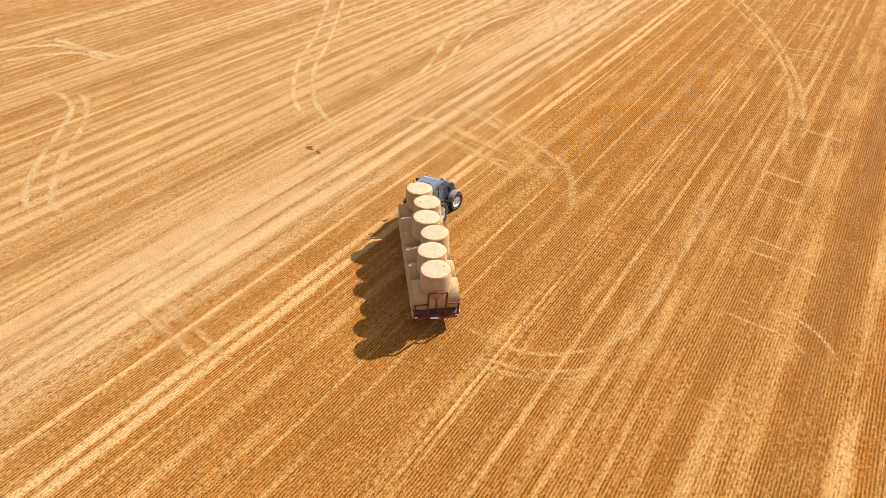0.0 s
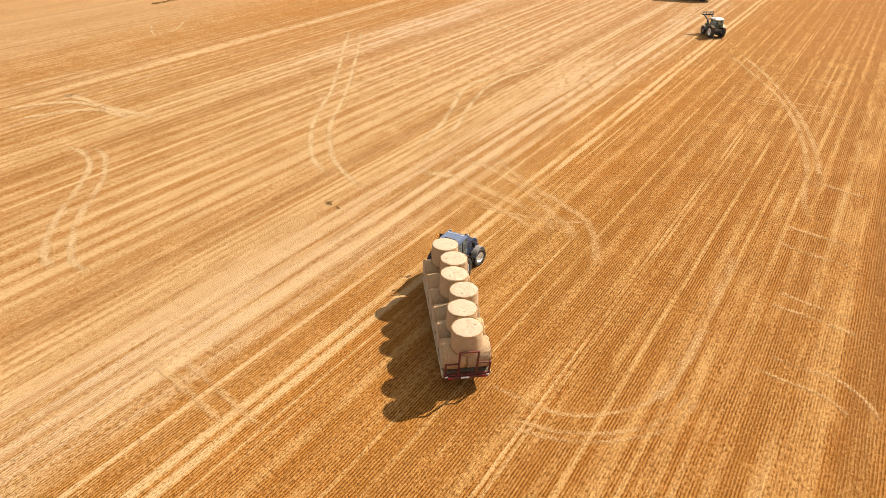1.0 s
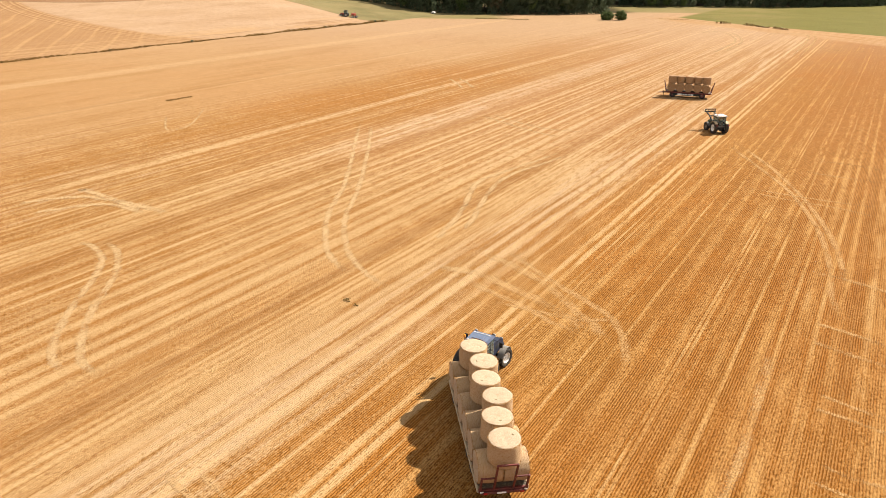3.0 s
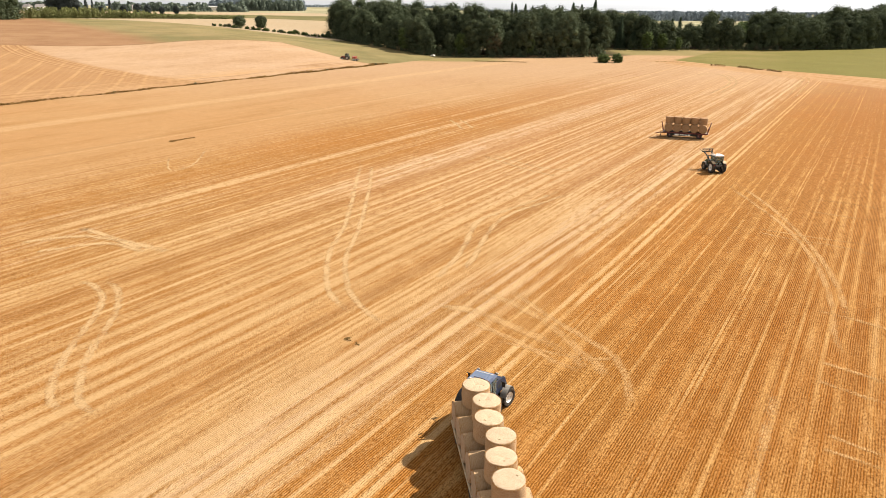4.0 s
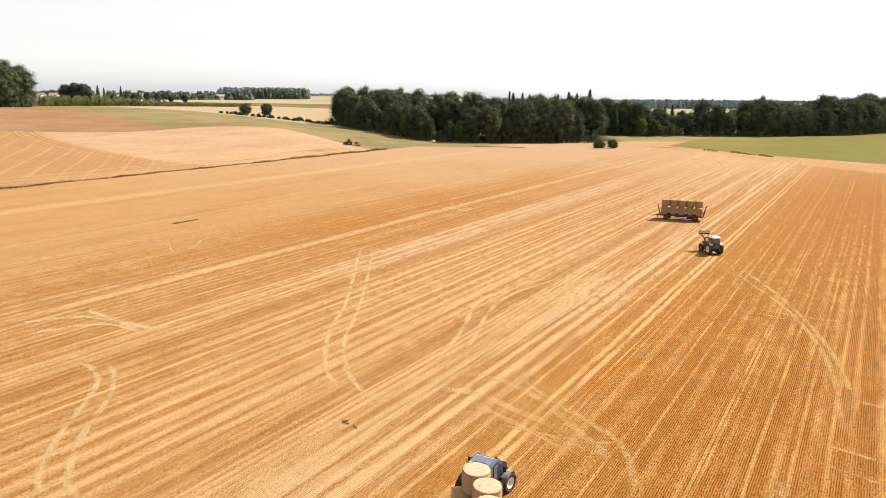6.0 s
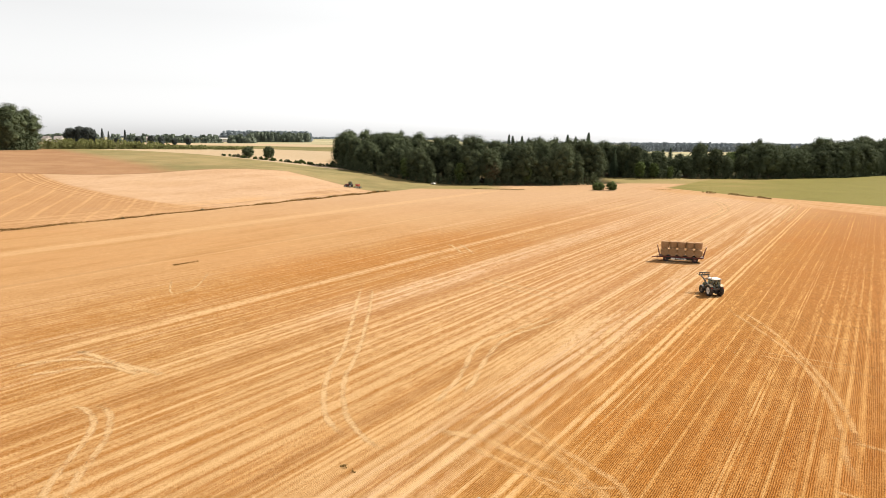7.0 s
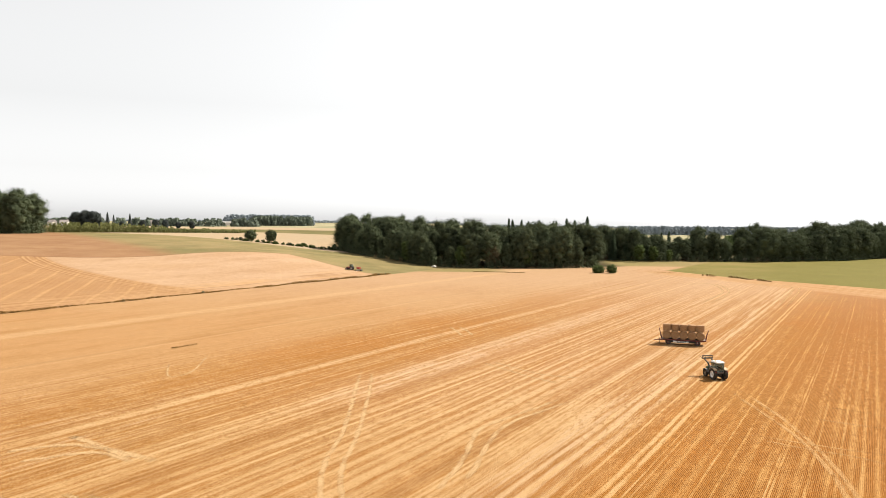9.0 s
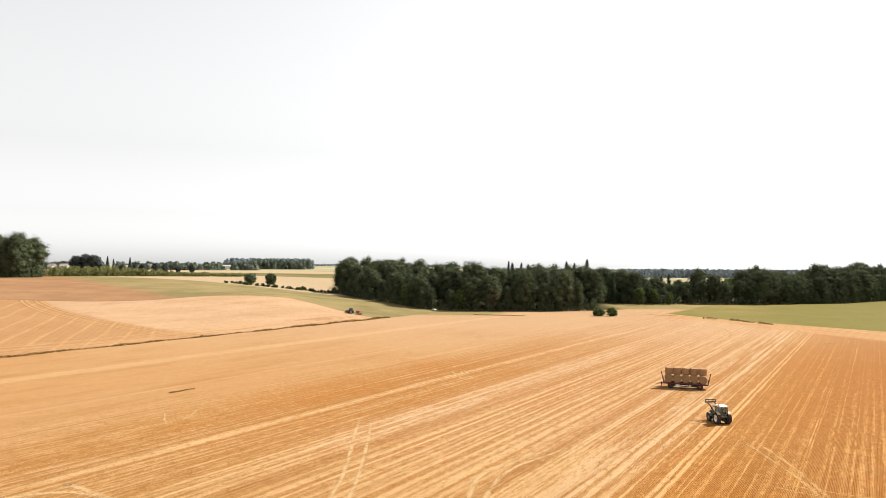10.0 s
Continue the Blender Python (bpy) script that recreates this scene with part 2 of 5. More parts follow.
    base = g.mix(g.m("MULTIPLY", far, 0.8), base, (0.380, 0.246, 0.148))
    dust = g.m("MULTIPLY", g.bell(g.m("ADD", u, g.m("MULTIPLY", wob, 1.5)), 152.4, 5.0), g.ramp(s3, 0.40, 0.58, 0.25, 0.8))
    # swath dust, plus a straw tint growing paler with y on the left
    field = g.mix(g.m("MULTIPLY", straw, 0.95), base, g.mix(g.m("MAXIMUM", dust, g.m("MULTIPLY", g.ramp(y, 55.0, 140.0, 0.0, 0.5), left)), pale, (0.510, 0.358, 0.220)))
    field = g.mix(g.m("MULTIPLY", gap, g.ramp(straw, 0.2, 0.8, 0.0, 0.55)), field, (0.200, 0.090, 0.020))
    crest = g.m("MULTIPLY", g.ramp(rows, -0.1, -0.85), g.ramp(g.noise(g.vec(g.m("MULTIPLY", u, 1.1), g.m("MULTIPLY", along, 0.25)), 1.0, 2), 0.35, 0.62, 0.25, 1.0))
    field = g.mix(g.m("MULTIPLY", crest, g.ramp(y, 130.0, 60.0, 0.05, 0.38)), field, pale)
    heavy = g.m("MULTIPLY", g.ramp(g.m("MULTIPLY", streaks, clump), 0.45, 1.3, 0.0, 0.8), g.ramp(broken, 0.38, 0.58, 0.35, 1.0))
    field = g.mix(g.m("MULTIPLY", heavy, g.ramp(y, 80.0, 150.0, 1.0, 0.42)), field, (0.515, 0.335, 0.165))
    # dust blown over the stubble, and thin streaks at the edge of the plain
    drifted = g.m("MULTIPLY", g.bell(g.m("ADD", u, g.m("MULTIPLY", wob, 4.0)), 119.3, 4.8), g.m("MULTIPLY", g.ramp(along, -30.0, 0.0), g.ramp(along, 130.0, 85.0)))
    drifted = g.m("MULTIPLY", drifted, g.m("MULTIPLY", g.ramp(s3, 0.36, 0.62, 0.08, 0.58), g.ramp(blot, 0.32, 0.60, 0.55, 1.0)))
    field = g.mix(drifted, field, (0.500, 0.352, 0.228))
    # dusty haze tint mixed into the left side's colour, stronger with y
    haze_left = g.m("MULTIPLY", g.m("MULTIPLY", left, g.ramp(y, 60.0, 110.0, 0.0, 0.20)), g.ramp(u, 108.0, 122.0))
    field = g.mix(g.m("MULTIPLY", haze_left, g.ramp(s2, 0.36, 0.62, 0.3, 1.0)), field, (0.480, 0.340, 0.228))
    fringe = g.m("MULTIPLY", g.ramp(u, 72.0, 84.0), g.ramp(u, 117.0, 112.0))
    line = g.noise(g.vec(g.m("MULTIPLY", uw, 1.9), g.m("MULTIPLY", along, 0.010)), 1.0, 3, 0.65)
    field = g.mix(g.m("MULTIPLY", fringe, g.m("MULTIPLY", g.ramp(line, 0.53, 0.64, 0.0, 0.75), g.ramp(blot, 0.34, 0.6, 0.4, 1.0))), field, (0.470, 0.312, 0.178))
    field = g.mix(g.m("MULTIPLY", fringe, g.ramp(line, 0.46, 0.34, 0.0, 0.75)), field, (0.262, 0.122, 0.038))
    near = g.ramp(y, 150.0, 60.0, 0.35, 1.0)
    field = g.mix(g.m("MULTIPLY", g.ramp(fine, 0.47, 0.32, 0.0, 0.55), near), field, (0.150, 0.060, 0.012))
    close = g.ramp(y, 110.0, 50.0)
    speck = g.noise(g.vec(g.m("MULTIPLY", u, 17.0), g.m("MULTIPLY", along, 8.0)), 1.0, 2, 0.6)
    field = g.mix(g.m("MULTIPLY", g.ramp(speck, 0.48, 0.31, 0.0, 0.68), close), field, (0.100, 0.036, 0.007))
    field = g.mix(g.m("MULTIPLY", g.ramp(speck, 0.56, 0.72, 0.0, 0.60), close), field, pale)
    field = g.mix(g.m("MULTIPLY", g.ramp(fine, 0.56, 0.70, 0.0, 0.40), near), field, pale)
    furrow = g.noise(g.vec(g.m("MULTIPLY", uw, 1.5), g.m("MULTIPLY", along, 0.03)), 1.0, 3, 0.6)
    by_swath = g.m("MULTIPLY", left, g.ramp(y, 75.0, 45.0))
    field = g.mix(g.m("MULTIPLY", by_swath, g.ramp(furrow, 0.48, 0.34, 0.0, 0.50)), field, (0.262, 0.104, 0.018))
    field = g.mix(g.m("MULTIPLY", by_swath, g.m("MULTIPLY", g.ramp(furrow, 0.53, 0.66, 0.0, 0.50), g.ramp(fine, 0.36, 0.58, 0.4, 1.0))), field, (0.495, 0.315, 0.145))
    tuft = g.noise(g.vec(g.m("MULTIPLY", u, 2.2), g.m("MULTIPLY", along, 0.8)), 1.0, 3, 0.65)
    middle = g.m("MULTIPLY", g.ramp(y, 50.0, 85.0), g.m("MULTIPLY", g.ramp(y, 230.0, 130.0), g.ramp(u, 62.0, 100.0, 0.25, 1.0)))
    field = g.mix(g.m("MULTIPLY", middle, g.ramp(tuft, 0.48, 0.33, 0.0, 0.62)), field, (0.200, 0.088, 0.021))
    field = g.mix(g.m("MULTIPLY", middle, g.ramp(tuft, 0.55, 0.68, 0.0, 0.35)), field, pale)
    # the neighbouring fields
    ragged = g.m("MULTIPLY", g.m("SUBTRACT", g.noise(pos, 0.12, 3), 0.5), 3.0)
    phase = g.m("SUBTRACT", s, g.m("MULTIPLY", along, 1.05))
    l1 = g.m("SINE", g.m("ADD", g.m("MULTIPLY", phase, 2 * math.pi / 9.6), g.m("MULTIPLY", g.noise(pos, 0.03, 2), 4.0)))
    l4 = g.m("SINE", g.m("ADD", g.m("MULTIPLY", phase, 2 * math.pi / 2.4), g.m("MULTIPLY", g.noise(pos, 0.05, 2), 5.0)))
    grit = g.noise(pos, 1.6, 4, 0.7)
    l2 = g.noise(g.vec(g.m("MULTIPLY", s, 0.9), g.m("MULTIPLY", along, 0.02)), 1.0, 3)
    l3 = g.noise(g.vec(phase, g.m("MULTIPLY", along, 0.03)), 0.9, 3)
    lf = g.mix(g.m("MULTIPLY", g.ramp(l1, 0.80, 0.995, 0.0, 0.85), g.ramp(g.noise(pos, 0.05, 3), 0.3, 0.6, 0.5, 1.0)), (0.325, 0.180, 0.084), (0.430, 0.255, 0.118))
    lf = g.mix(g.ramp(l3, 0.45, 0.7, 0.0, 0.4), lf, (0.270, 0.135, 0.055))
    lf = g.mix(g.m("MULTIPLY", g.ramp(l4, 0.5, 0.97, 0.0, 0.55), g.ramp(l3, 0.4, 0.6)), lf, (0.41, 0.24, 0.11))
    off = g.m("SUBTRACT", s, 55.0)
    bend = g.m("SUBTRACT", along, g.m("ADD", 44.5, g.m("MULTIPLY", g.m("MULTIPLY", off, off), 0.0060)))
    for k in (-4.0, -2.2, 1.0, 2.8):
        lf = g.mix(g.m("MULTIPLY", g.bell(g.m("ADD", bend, g.m("MULTIPLY", ragged, 0.2)), k, 0.45), 0.55), lf, (0.215, 0.105, 0.045))
        lf = g.mix(g.m("MULTIPLY", g.bell(g.m("ADD", bend, g.m("MULTIPLY", ragged, 0.2)), k + 0.9, 0.45), 0.6), lf, (0.46, 0.285, 0.145))
    tan = g.mix(g.ramp(g.noise(g.vec(g.m("MULTIPLY", s, 0.09), g.m("MULTIPLY", along, 0.03)), 1.0, 4), 0.3, 0.7), (0.385, 0.250, 0.150), (0.450, 0.308, 0.198))
    lf = g.mix(g.m("MULTIPLY", g.ramp(bend, 3.5, 6.0), 0.85), lf, tan)
    by_hedge = g.ramp(s, 22.0, 10.0)
    lf = g.mix(g.m("MULTIPLY", by_hedge, g.ramp(l2, 0.47, 0.60, 0.0, 0.7)), lf, (0.43, 0.26, 0.125))
    lf = g.mix(g.m("MULTIPLY", by_hedge, g.ramp(l2, 0.46, 0.36, 0.0, 0.6)), lf, (0.245, 0.122, 0.050))
    stain = g.noise(g.vec(g.m("MULTIPLY", s, 0.12), g.m("MULTIPLY", along, 0.045)), 1.0, 4, 0.6)
    lf = g.mix(g.ramp(stain, 0.54, 0.70, 0.0, 0.40), lf, (0.290, 0.172, 0.092))
    lf = g.mix(g.m("MULTIPLY", g.ramp(grit, 0.35, 0.7, 0.0, 0.35), g.ramp(bend, 4.0, 9.0, 1.0, 0.3)), lf, (0.25, 0.125, 0.052))
    out = g.mix(g.ramp(g.m("ADD", s, g.m("MULTIPLY", ragged, 0.3)), -0.6, 0.6), field, lf)
    meadow = g.mix(g.ramp(g.noise(pos, 0.06, 5, 0.6), 0.3, 0.7), (0.150, 0.132, 0.056), (0.222, 0.182, 0.082))
    brown = g.mix(g.ramp(g.noise(pos, 0.08, 5, 0.6), 0.3, 0.7), (0.225, 0.120, 0.060), (0.280, 0.158, 0.084))
    strip = g.mix(g.ramp(g.m("ADD", g.m("SUBTRACT", along, g.m("MULTIPLY", s, 0.30)), g.m("MULTIPLY", ragged, 3.0)), 68.0, 88.0), brown, meadow)
    back = g.m("SUBTRACT", 100.0, along)
    upper = g.m("ADD", 70.0, g.m("SUBTRACT", g.m("MULTIPLY", g.m("POWER", g.m("MAXIMUM", back, 0.0), 2.0), 0.0092), g.m("MULTIPLY", g.m("POWER", g.m("MINIMUM", back, 0.0), 2.0), 0.0062)))
    rim = g.m("ADD", g.m("MAXIMUM", g.m("SUBTRACT", s, upper), g.m("MULTIPLY", g.m("SUBTRACT", along, 150.0), 2.0)), g.m("MULTIPLY", ragged, 0.8))
    in_strip = g.m("MULTIPLY", g.ramp(rim, -0.8, 0.8), g.ramp(s, -1.0, 1.0))
    out = g.mix(in_strip, out, strip)
    out = g.mix(g.m("MULTIPLY", g.m("MULTIPLY", g.bell(rim, 0.0, 1.4), g.ramp(s, 2.0, 4.0)), 0.5), out, (0.16, 0.085, 0.04))
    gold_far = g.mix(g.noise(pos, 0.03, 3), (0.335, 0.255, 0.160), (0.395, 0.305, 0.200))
    edge = g.m("ADD", y, g.m("MULTIPLY", ragged, 0.6))
    top = g.m("MINIMUM", g.m("SUBTRACT", along, g.m("SUBTRACT", 250.0, g.m("MULTIPLY", s, 0.30))), g.m("SUBTRACT", s, 60.0))
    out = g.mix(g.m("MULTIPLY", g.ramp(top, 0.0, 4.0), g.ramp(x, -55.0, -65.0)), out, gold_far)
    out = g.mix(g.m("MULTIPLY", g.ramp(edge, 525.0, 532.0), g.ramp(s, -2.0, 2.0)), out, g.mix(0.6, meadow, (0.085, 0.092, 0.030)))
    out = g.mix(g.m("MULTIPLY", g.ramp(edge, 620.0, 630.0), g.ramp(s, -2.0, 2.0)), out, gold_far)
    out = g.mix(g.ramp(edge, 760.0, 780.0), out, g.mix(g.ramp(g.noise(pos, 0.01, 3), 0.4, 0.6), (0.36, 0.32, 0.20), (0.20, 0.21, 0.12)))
    # grass at the foot of the wood, and the green crop on the far side
    green = g.mix(g.noise(pos, 0.06, 5, 0.65), (0.120, 0.110, 0.026), (0.188, 0.164, 0.046))
    b1 = g.m("ADD", g.m("MULTIPLY", g.m("SUBTRACT", x, 114.0), 0.92), g.m("MULTIPLY", g.m("SUBTRACT", y, 297.0), 0.39))
    b2 = g.m("ADD", g.m("MULTIPLY", g.m("SUBTRACT", x, 114.0), 0.80), g.m("MULTIPLY", g.m("SUBTRACT", y, 297.0), 0.60))
    crop = g.m("MULTIPLY", g.ramp(g.m("ADD", g.m("MINIMUM", b1, b2), g.m("MULTIPLY", ragged, 0.4)), -0.5, 0.5),
               g.ramp(g.m("SUBTRACT", g.m("MULTIPLY", g.m("SUBTRACT", x, 92.0), 1.6), g.m("SUBTRACT", y, 327.0)), -4.0, 4.0))
    verge = g.mix(g.noise(pos, 0.07, 4), (0.165, 0.148, 0.055), (0.265, 0.195, 0.085))
    grass = g.m("MULTIPLY", g.ramp(g.m("ADD", y, ragged), 366.0, 372.0), g.ramp(s, 2.0, -2.0))
    out = g.mix(grass, out, verge)
    out = g.mix(g.m("MULTIPLY", g.m("MULTIPLY", g.ramp(edge, 314.0, 319.0), g.ramp(x, 25.0, 8.0)), g.ramp(s, 2.0, -2.0)), out, verge)
    lip = g.m("MULTIPLY", g.ramp(g.m("ADD", b1, ragged), -19.0, -14.0), g.m("MULTIPLY", g.ramp(x, 78.0, 92.0), g.ramp(y, 345.0, 325.0)))
    turn = g.noise(g.vec(g.m("MULTIPLY", b1, 0.8), g.m("MULTIPLY", y, 0.03)), 1.0, 3)
    out = g.mix(g.m("MULTIPLY", lip, 0.85), out, g.mix(g.ramp(turn, 0.35, 0.65), (0.335, 0.175, 0.070), (0.430, 0.268, 0.140)))
    out = g.mix(crop, out, green)
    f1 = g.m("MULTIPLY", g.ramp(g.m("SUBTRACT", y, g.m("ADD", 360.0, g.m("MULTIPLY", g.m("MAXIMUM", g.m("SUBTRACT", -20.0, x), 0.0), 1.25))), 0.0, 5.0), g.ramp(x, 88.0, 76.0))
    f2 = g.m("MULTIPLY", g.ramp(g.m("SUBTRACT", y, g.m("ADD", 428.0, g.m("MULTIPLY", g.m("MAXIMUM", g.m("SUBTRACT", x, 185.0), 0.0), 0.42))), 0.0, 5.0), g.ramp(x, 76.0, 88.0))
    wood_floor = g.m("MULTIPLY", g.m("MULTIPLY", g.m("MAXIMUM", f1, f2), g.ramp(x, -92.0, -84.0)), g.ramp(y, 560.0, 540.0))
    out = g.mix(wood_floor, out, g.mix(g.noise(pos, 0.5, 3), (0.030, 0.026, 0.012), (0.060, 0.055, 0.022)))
    mottle = g.m("MULTIPLY", g.ramp(g.noise(pos, 0.42, 6, 0.72), 0.40, 0.70, 0.0, 0.22), g.ramp(y, 90.0, 170.0, 0.0, 1.0))
    out = g.mix(mottle, out, (0.205, 0.112, 0.046))
    broad = g.m("MULTIPLY", g.ramp(g.noise(pos, 0.018, 4, 0.6), 0.40, 0.68, 0.0, 0.22), g.m("MULTIPLY", g.ramp(y, 110.0, 200.0), g.ramp(u, 150.0, 110.0)))
    out = g.mix(broad, out, (0.42, 0.27, 0.145))
    h = g.m("ADD", g.m("MULTIPLY", gap, -0.6), g.m("ADD", fine, g.m("MULTIPLY", straw, 0.6)))
    g.bump(h, 0.5, 0.10)
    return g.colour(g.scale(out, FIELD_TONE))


def straw_mark_material():
    """Loose pale straw pressed down by wheels, thinning out to the edges."""
    g = Nodes("wheel_mark", 0.95)
    g.bsdf.inputs["Specular IOR Level"].default_value = 0.03
    pos = g.position()
    uv = g.split(g.n.new("ShaderNodeUVMap").outputs[0])
    across = g.m("ABSOLUTE", g.m("SUBTRACT", uv[0], 0.5))
    cover = g.m("MULTIPLY", g.ramp(across, 0.5, 0.10), g.ramp(g.noise(pos, 4.5, 5, 0.75), 0.34, 0.64, 0.25, 1.0))
    cover = g.m("MULTIPLY", cover, g.ramp(g.noise(pos, 0.35, 3), 0.34, 0.62, 0.30, 0.95))
    px, py, pz = g.split(pos)
    u = g.m("SUBTRACT", g.m("MULTIPLY", g.m("SUBTRACT", px, HEDGE[0][0]), HEDGE[1][1]), g.m("MULTIPLY", g.m("SUBTRACT", py, HEDGE[0][1]), HEDGE[1][0]))
    rows = g.m("SINE", g.m("MULTIPLY", u, 2 * math.pi / ROW))
    cover = g.m("MULTIPLY", cover, g.ramp(py, 32.0, 65.0, 0.80, 1.0))
    cover = g.m("MULTIPLY", cover, g.ramp(u, 168.0, 150.0, 0.72, 1.0))
    cover = g.m("MULTIPLY", cover, g.ramp(rows, 0.2, 0.9, 1.0, g.ramp(py, 110.0, 45.0, 0.9, 0.55)))
    cover = g.m("MULTIPLY", cover, g.m("MULTIPLY", g.ramp(uv[1], 0.0, 0.15), g.ramp(uv[1], 1.0, 0.85)))
    cover = g.ramp(g.m("ADD", cover, g.m("MULTIPLY", g.m("SUBTRACT", g.noise(pos, 9.0, 3, 0.7), 0.5), 0.7)), 0.0, 0.46, 0.0, 0.70)
    straw = g.mix(g.ramp(u, 148.0, 160.0), (0.400, 0.262, 0.132), (0.385, 0.222, 0.092))
    g.colour(g.mix(g.noise(pos, 2.0, 3), g.scale(straw, 0.94), g.scale(straw, 1.06)))
    clear = g.n.new("ShaderNodeBsdfTransparent")
    both = g.n.new("ShaderNodeMixShader")
    g.put(both.inputs[0], cover)
    g.l.new(clear.outputs[0], both.inputs[1])
    g.l.new(g.bsdf.outputs[0], both.inputs[2])
    g.l.new(both.outputs[0], g.out.inputs["Surface"])
    return g.mat


def stubble_material():
    g = Nodes("cut_stalks", 0.9)
    g.bsdf.inputs["Specular IOR Level"].default_value = 0.05
    c = g.mix(g.island(), (0.22, 0.090, 0.018), (0.38, 0.225, 0.085))
    c = g.mix(g.ramp(g.noise(g.position(), 0.06, 3), 0.35, 0.7, 0.0, 0.4), c, (0.27, 0.12, 0.034))
    return g.colour(c)


def bale_side_material(name, dark, light):
    g = Nodes(name, 0.85)
    g.bsdf.inputs["Specular IOR Level"].default_value = 0.15
    v = g.local()
    x, y, z = g.split(v)
    around = g.m("ARCTAN2", y, x)
    strands = g.noise(g.vec(g.m("MULTIPLY", around, 3.0), g.m("MULTIPLY", z, 26.0), g.each()), 2.0, 4, 0.7)
    net = g.m("SINE", g.m("MULTIPLY", z, 95.0))
    c = g.mix(g.ramp(strands, 0.3, 0.7), dark, light)
    c = g.mix(g.ramp(net, 0.6, 1.0, 0.0, 0.16), c, (0.60, 0.47, 0.34))
    c = g.mix(g.ramp(g.noise(v, 1.6, 4), 0.55, 0.8, 0.0, 0.4), c, (0.36, 0.21, 0.09))
    c = g.mix(g.ramp(g.each(), 0, 1, 0.0, 0.22, smooth=False), c, (0.60, 0.36, 0.16))
    g.bump(strands, 0.7, 0.03)
    return g.colour(c)


def bale_end_material(name, dark, light):
    g = Nodes(name, 0.9)
    g.bsdf.inputs["Specular IOR Level"].default_value = 0.1
    v = g.local()
    x, y, z = g.split(v)
    rad = g.m("SQRT", g.m("ADD", g.m("MULTIPLY", x, x), g.m("MULTIPLY", y, y)))
    fibre = g.noise(v, 22.0, 4, 0.75)
    c = g.mix(g.ramp(fibre, 0.3, 0.72), dark, light)
    wisps = g.noise(g.vec(g.m("MULTIPLY", rad, 7.0), g.m("MULTIPLY", g.m("ARCTAN2", y, x), 1.6), g.each()), 2.2, 5, 0.7, 0.8)
    c = g.mix(g.ramp(wisps, 0.42, 0.66, 0.0, 0.45), c, (0.27, 0.165, 0.085))
    c = g.mix(g.ramp(rad, 0.16, 0.03, 0.0, 0.2), c, (0.22, 0.11, 0.04))
    c = g.mix(g.ramp(g.noise(v, 3.2, 2), 0.66, 0.72, 0.0, 0.9), c, (0.10, 0.07, 0.03))
    g.bump(g.m("ADD", fibre, g.m("MULTIPLY", wisps, 0.5)), 0.8, 0.04)
    return g.colour(c)


def leaf_material(name, dark, light, through_light=0.15):
    """Leaves, lit from behind as well."""
    g = Nodes(name, 0.9)
    g.bsdf.inputs["Specular IOR Level"].default_value = 0.04
    c = g.mix(g.island(), dark, light)
    c = g.mix(g.ramp(g.each(), 0.0, 1.0, 0.0, 0.5, smooth=False), c, (light[0] * 1.08, light[1] * 1.16, light[2] * 1.25))
    g.colour(c)
    back = g.n.new("ShaderNodeBsdfTranslucent")
    g.put(back.inputs["Color"], c)
    both = g.n.new("ShaderNodeMixShader")
    both.inputs[0].default_value = through_light
    g.l.new(g.bsdf.outputs[0], both.inputs[1])
    g.l.new(back.outputs[0], both.inputs[2])
    g.l.new(both.outputs[0], g.out.inputs["Surface"])
    return g.mat


def glass_material():
    g = Nodes("cab_glass", 0.05)
    g.bsdf.inputs["Transmission Weight"].default_value = 0.85
    g.bsdf.inputs["Specular IOR Level"].default_value = 0.2
    g.bsdf.inputs["IOR"].default_value = 1.12
    return g.colour((0.42, 0.48, 0.45))


M_GROUND, M_MARK, M_STUBBLE = ground_material(), straw_mark_material(), stubble_material()
M_BALE = bale_side_material("netted_straw", (0.26, 0.152, 0.073), (0.43, 0.300, 0.175))
M_BALE_END = bale_end_material("coiled_straw", (0.325, 0.230, 0.148), (0.455, 0.350, 0.248))
# darker copies for the parked load, whose shaded side is put into the colour
M_SHADED_BALE = bale_side_material("shaded_netted_straw", (0.21, 0.112, 0.050), (0.34, 0.205, 0.105))
M_SHADED_BALE_END = bale_end_material("shaded_coiled_straw", (0.22, 0.128, 0.064), (0.33, 0.212, 0.118))
M_BARK = worn("bark", (0.10, 0.07, 0.045), (0.05, 0.035, 0.025), 0.95, scale=1.2, dust=0.05)
M_LEAF = leaf_material("broad_leaves", (0.014, 0.020, 0.012), (0.086, 0.098, 0.050), 0.12)
M_LEAF_LIGHT = leaf_material("young_leaves", (0.085, 0.094, 0.032), (0.182, 0.176, 0.068), 0.35)
M_LEAF_MID = leaf_material("mid_leaves", (0.026, 0.042, 0.014), (0.085, 0.105, 0.034), 0.25)
M_LEAF_RUSSET = leaf_material("russet_leaves", (0.034, 0.028, 0.015), (0.095, 0.076, 0.040), 0.2)
M_DRY = leaf_material("dry_weeds", (0.085, 0.055, 0.020), (0.22, 0.14, 0.05), 0.35)
M_NEEDLE = leaf_material("needles", (0.018, 0.030, 0.018), (0.056, 0.072, 0.038))
M_HEDGE = leaf_material("dry_grass_and_leaves", (0.095, 0.050, 0.014), (0.225, 0.128, 0.042), 0.35)
# leaves of the far trees, with distance haze painted into the colours
M_FARWOOD = leaf_material("far_leaves_hazed", (0.150, 0.172, 0.186), (0.195, 0.218, 0.230))
M_HAZED = leaf_material("hazed_leaves", (0.036, 0.042, 0.038), (0.080, 0.086, 0.078))
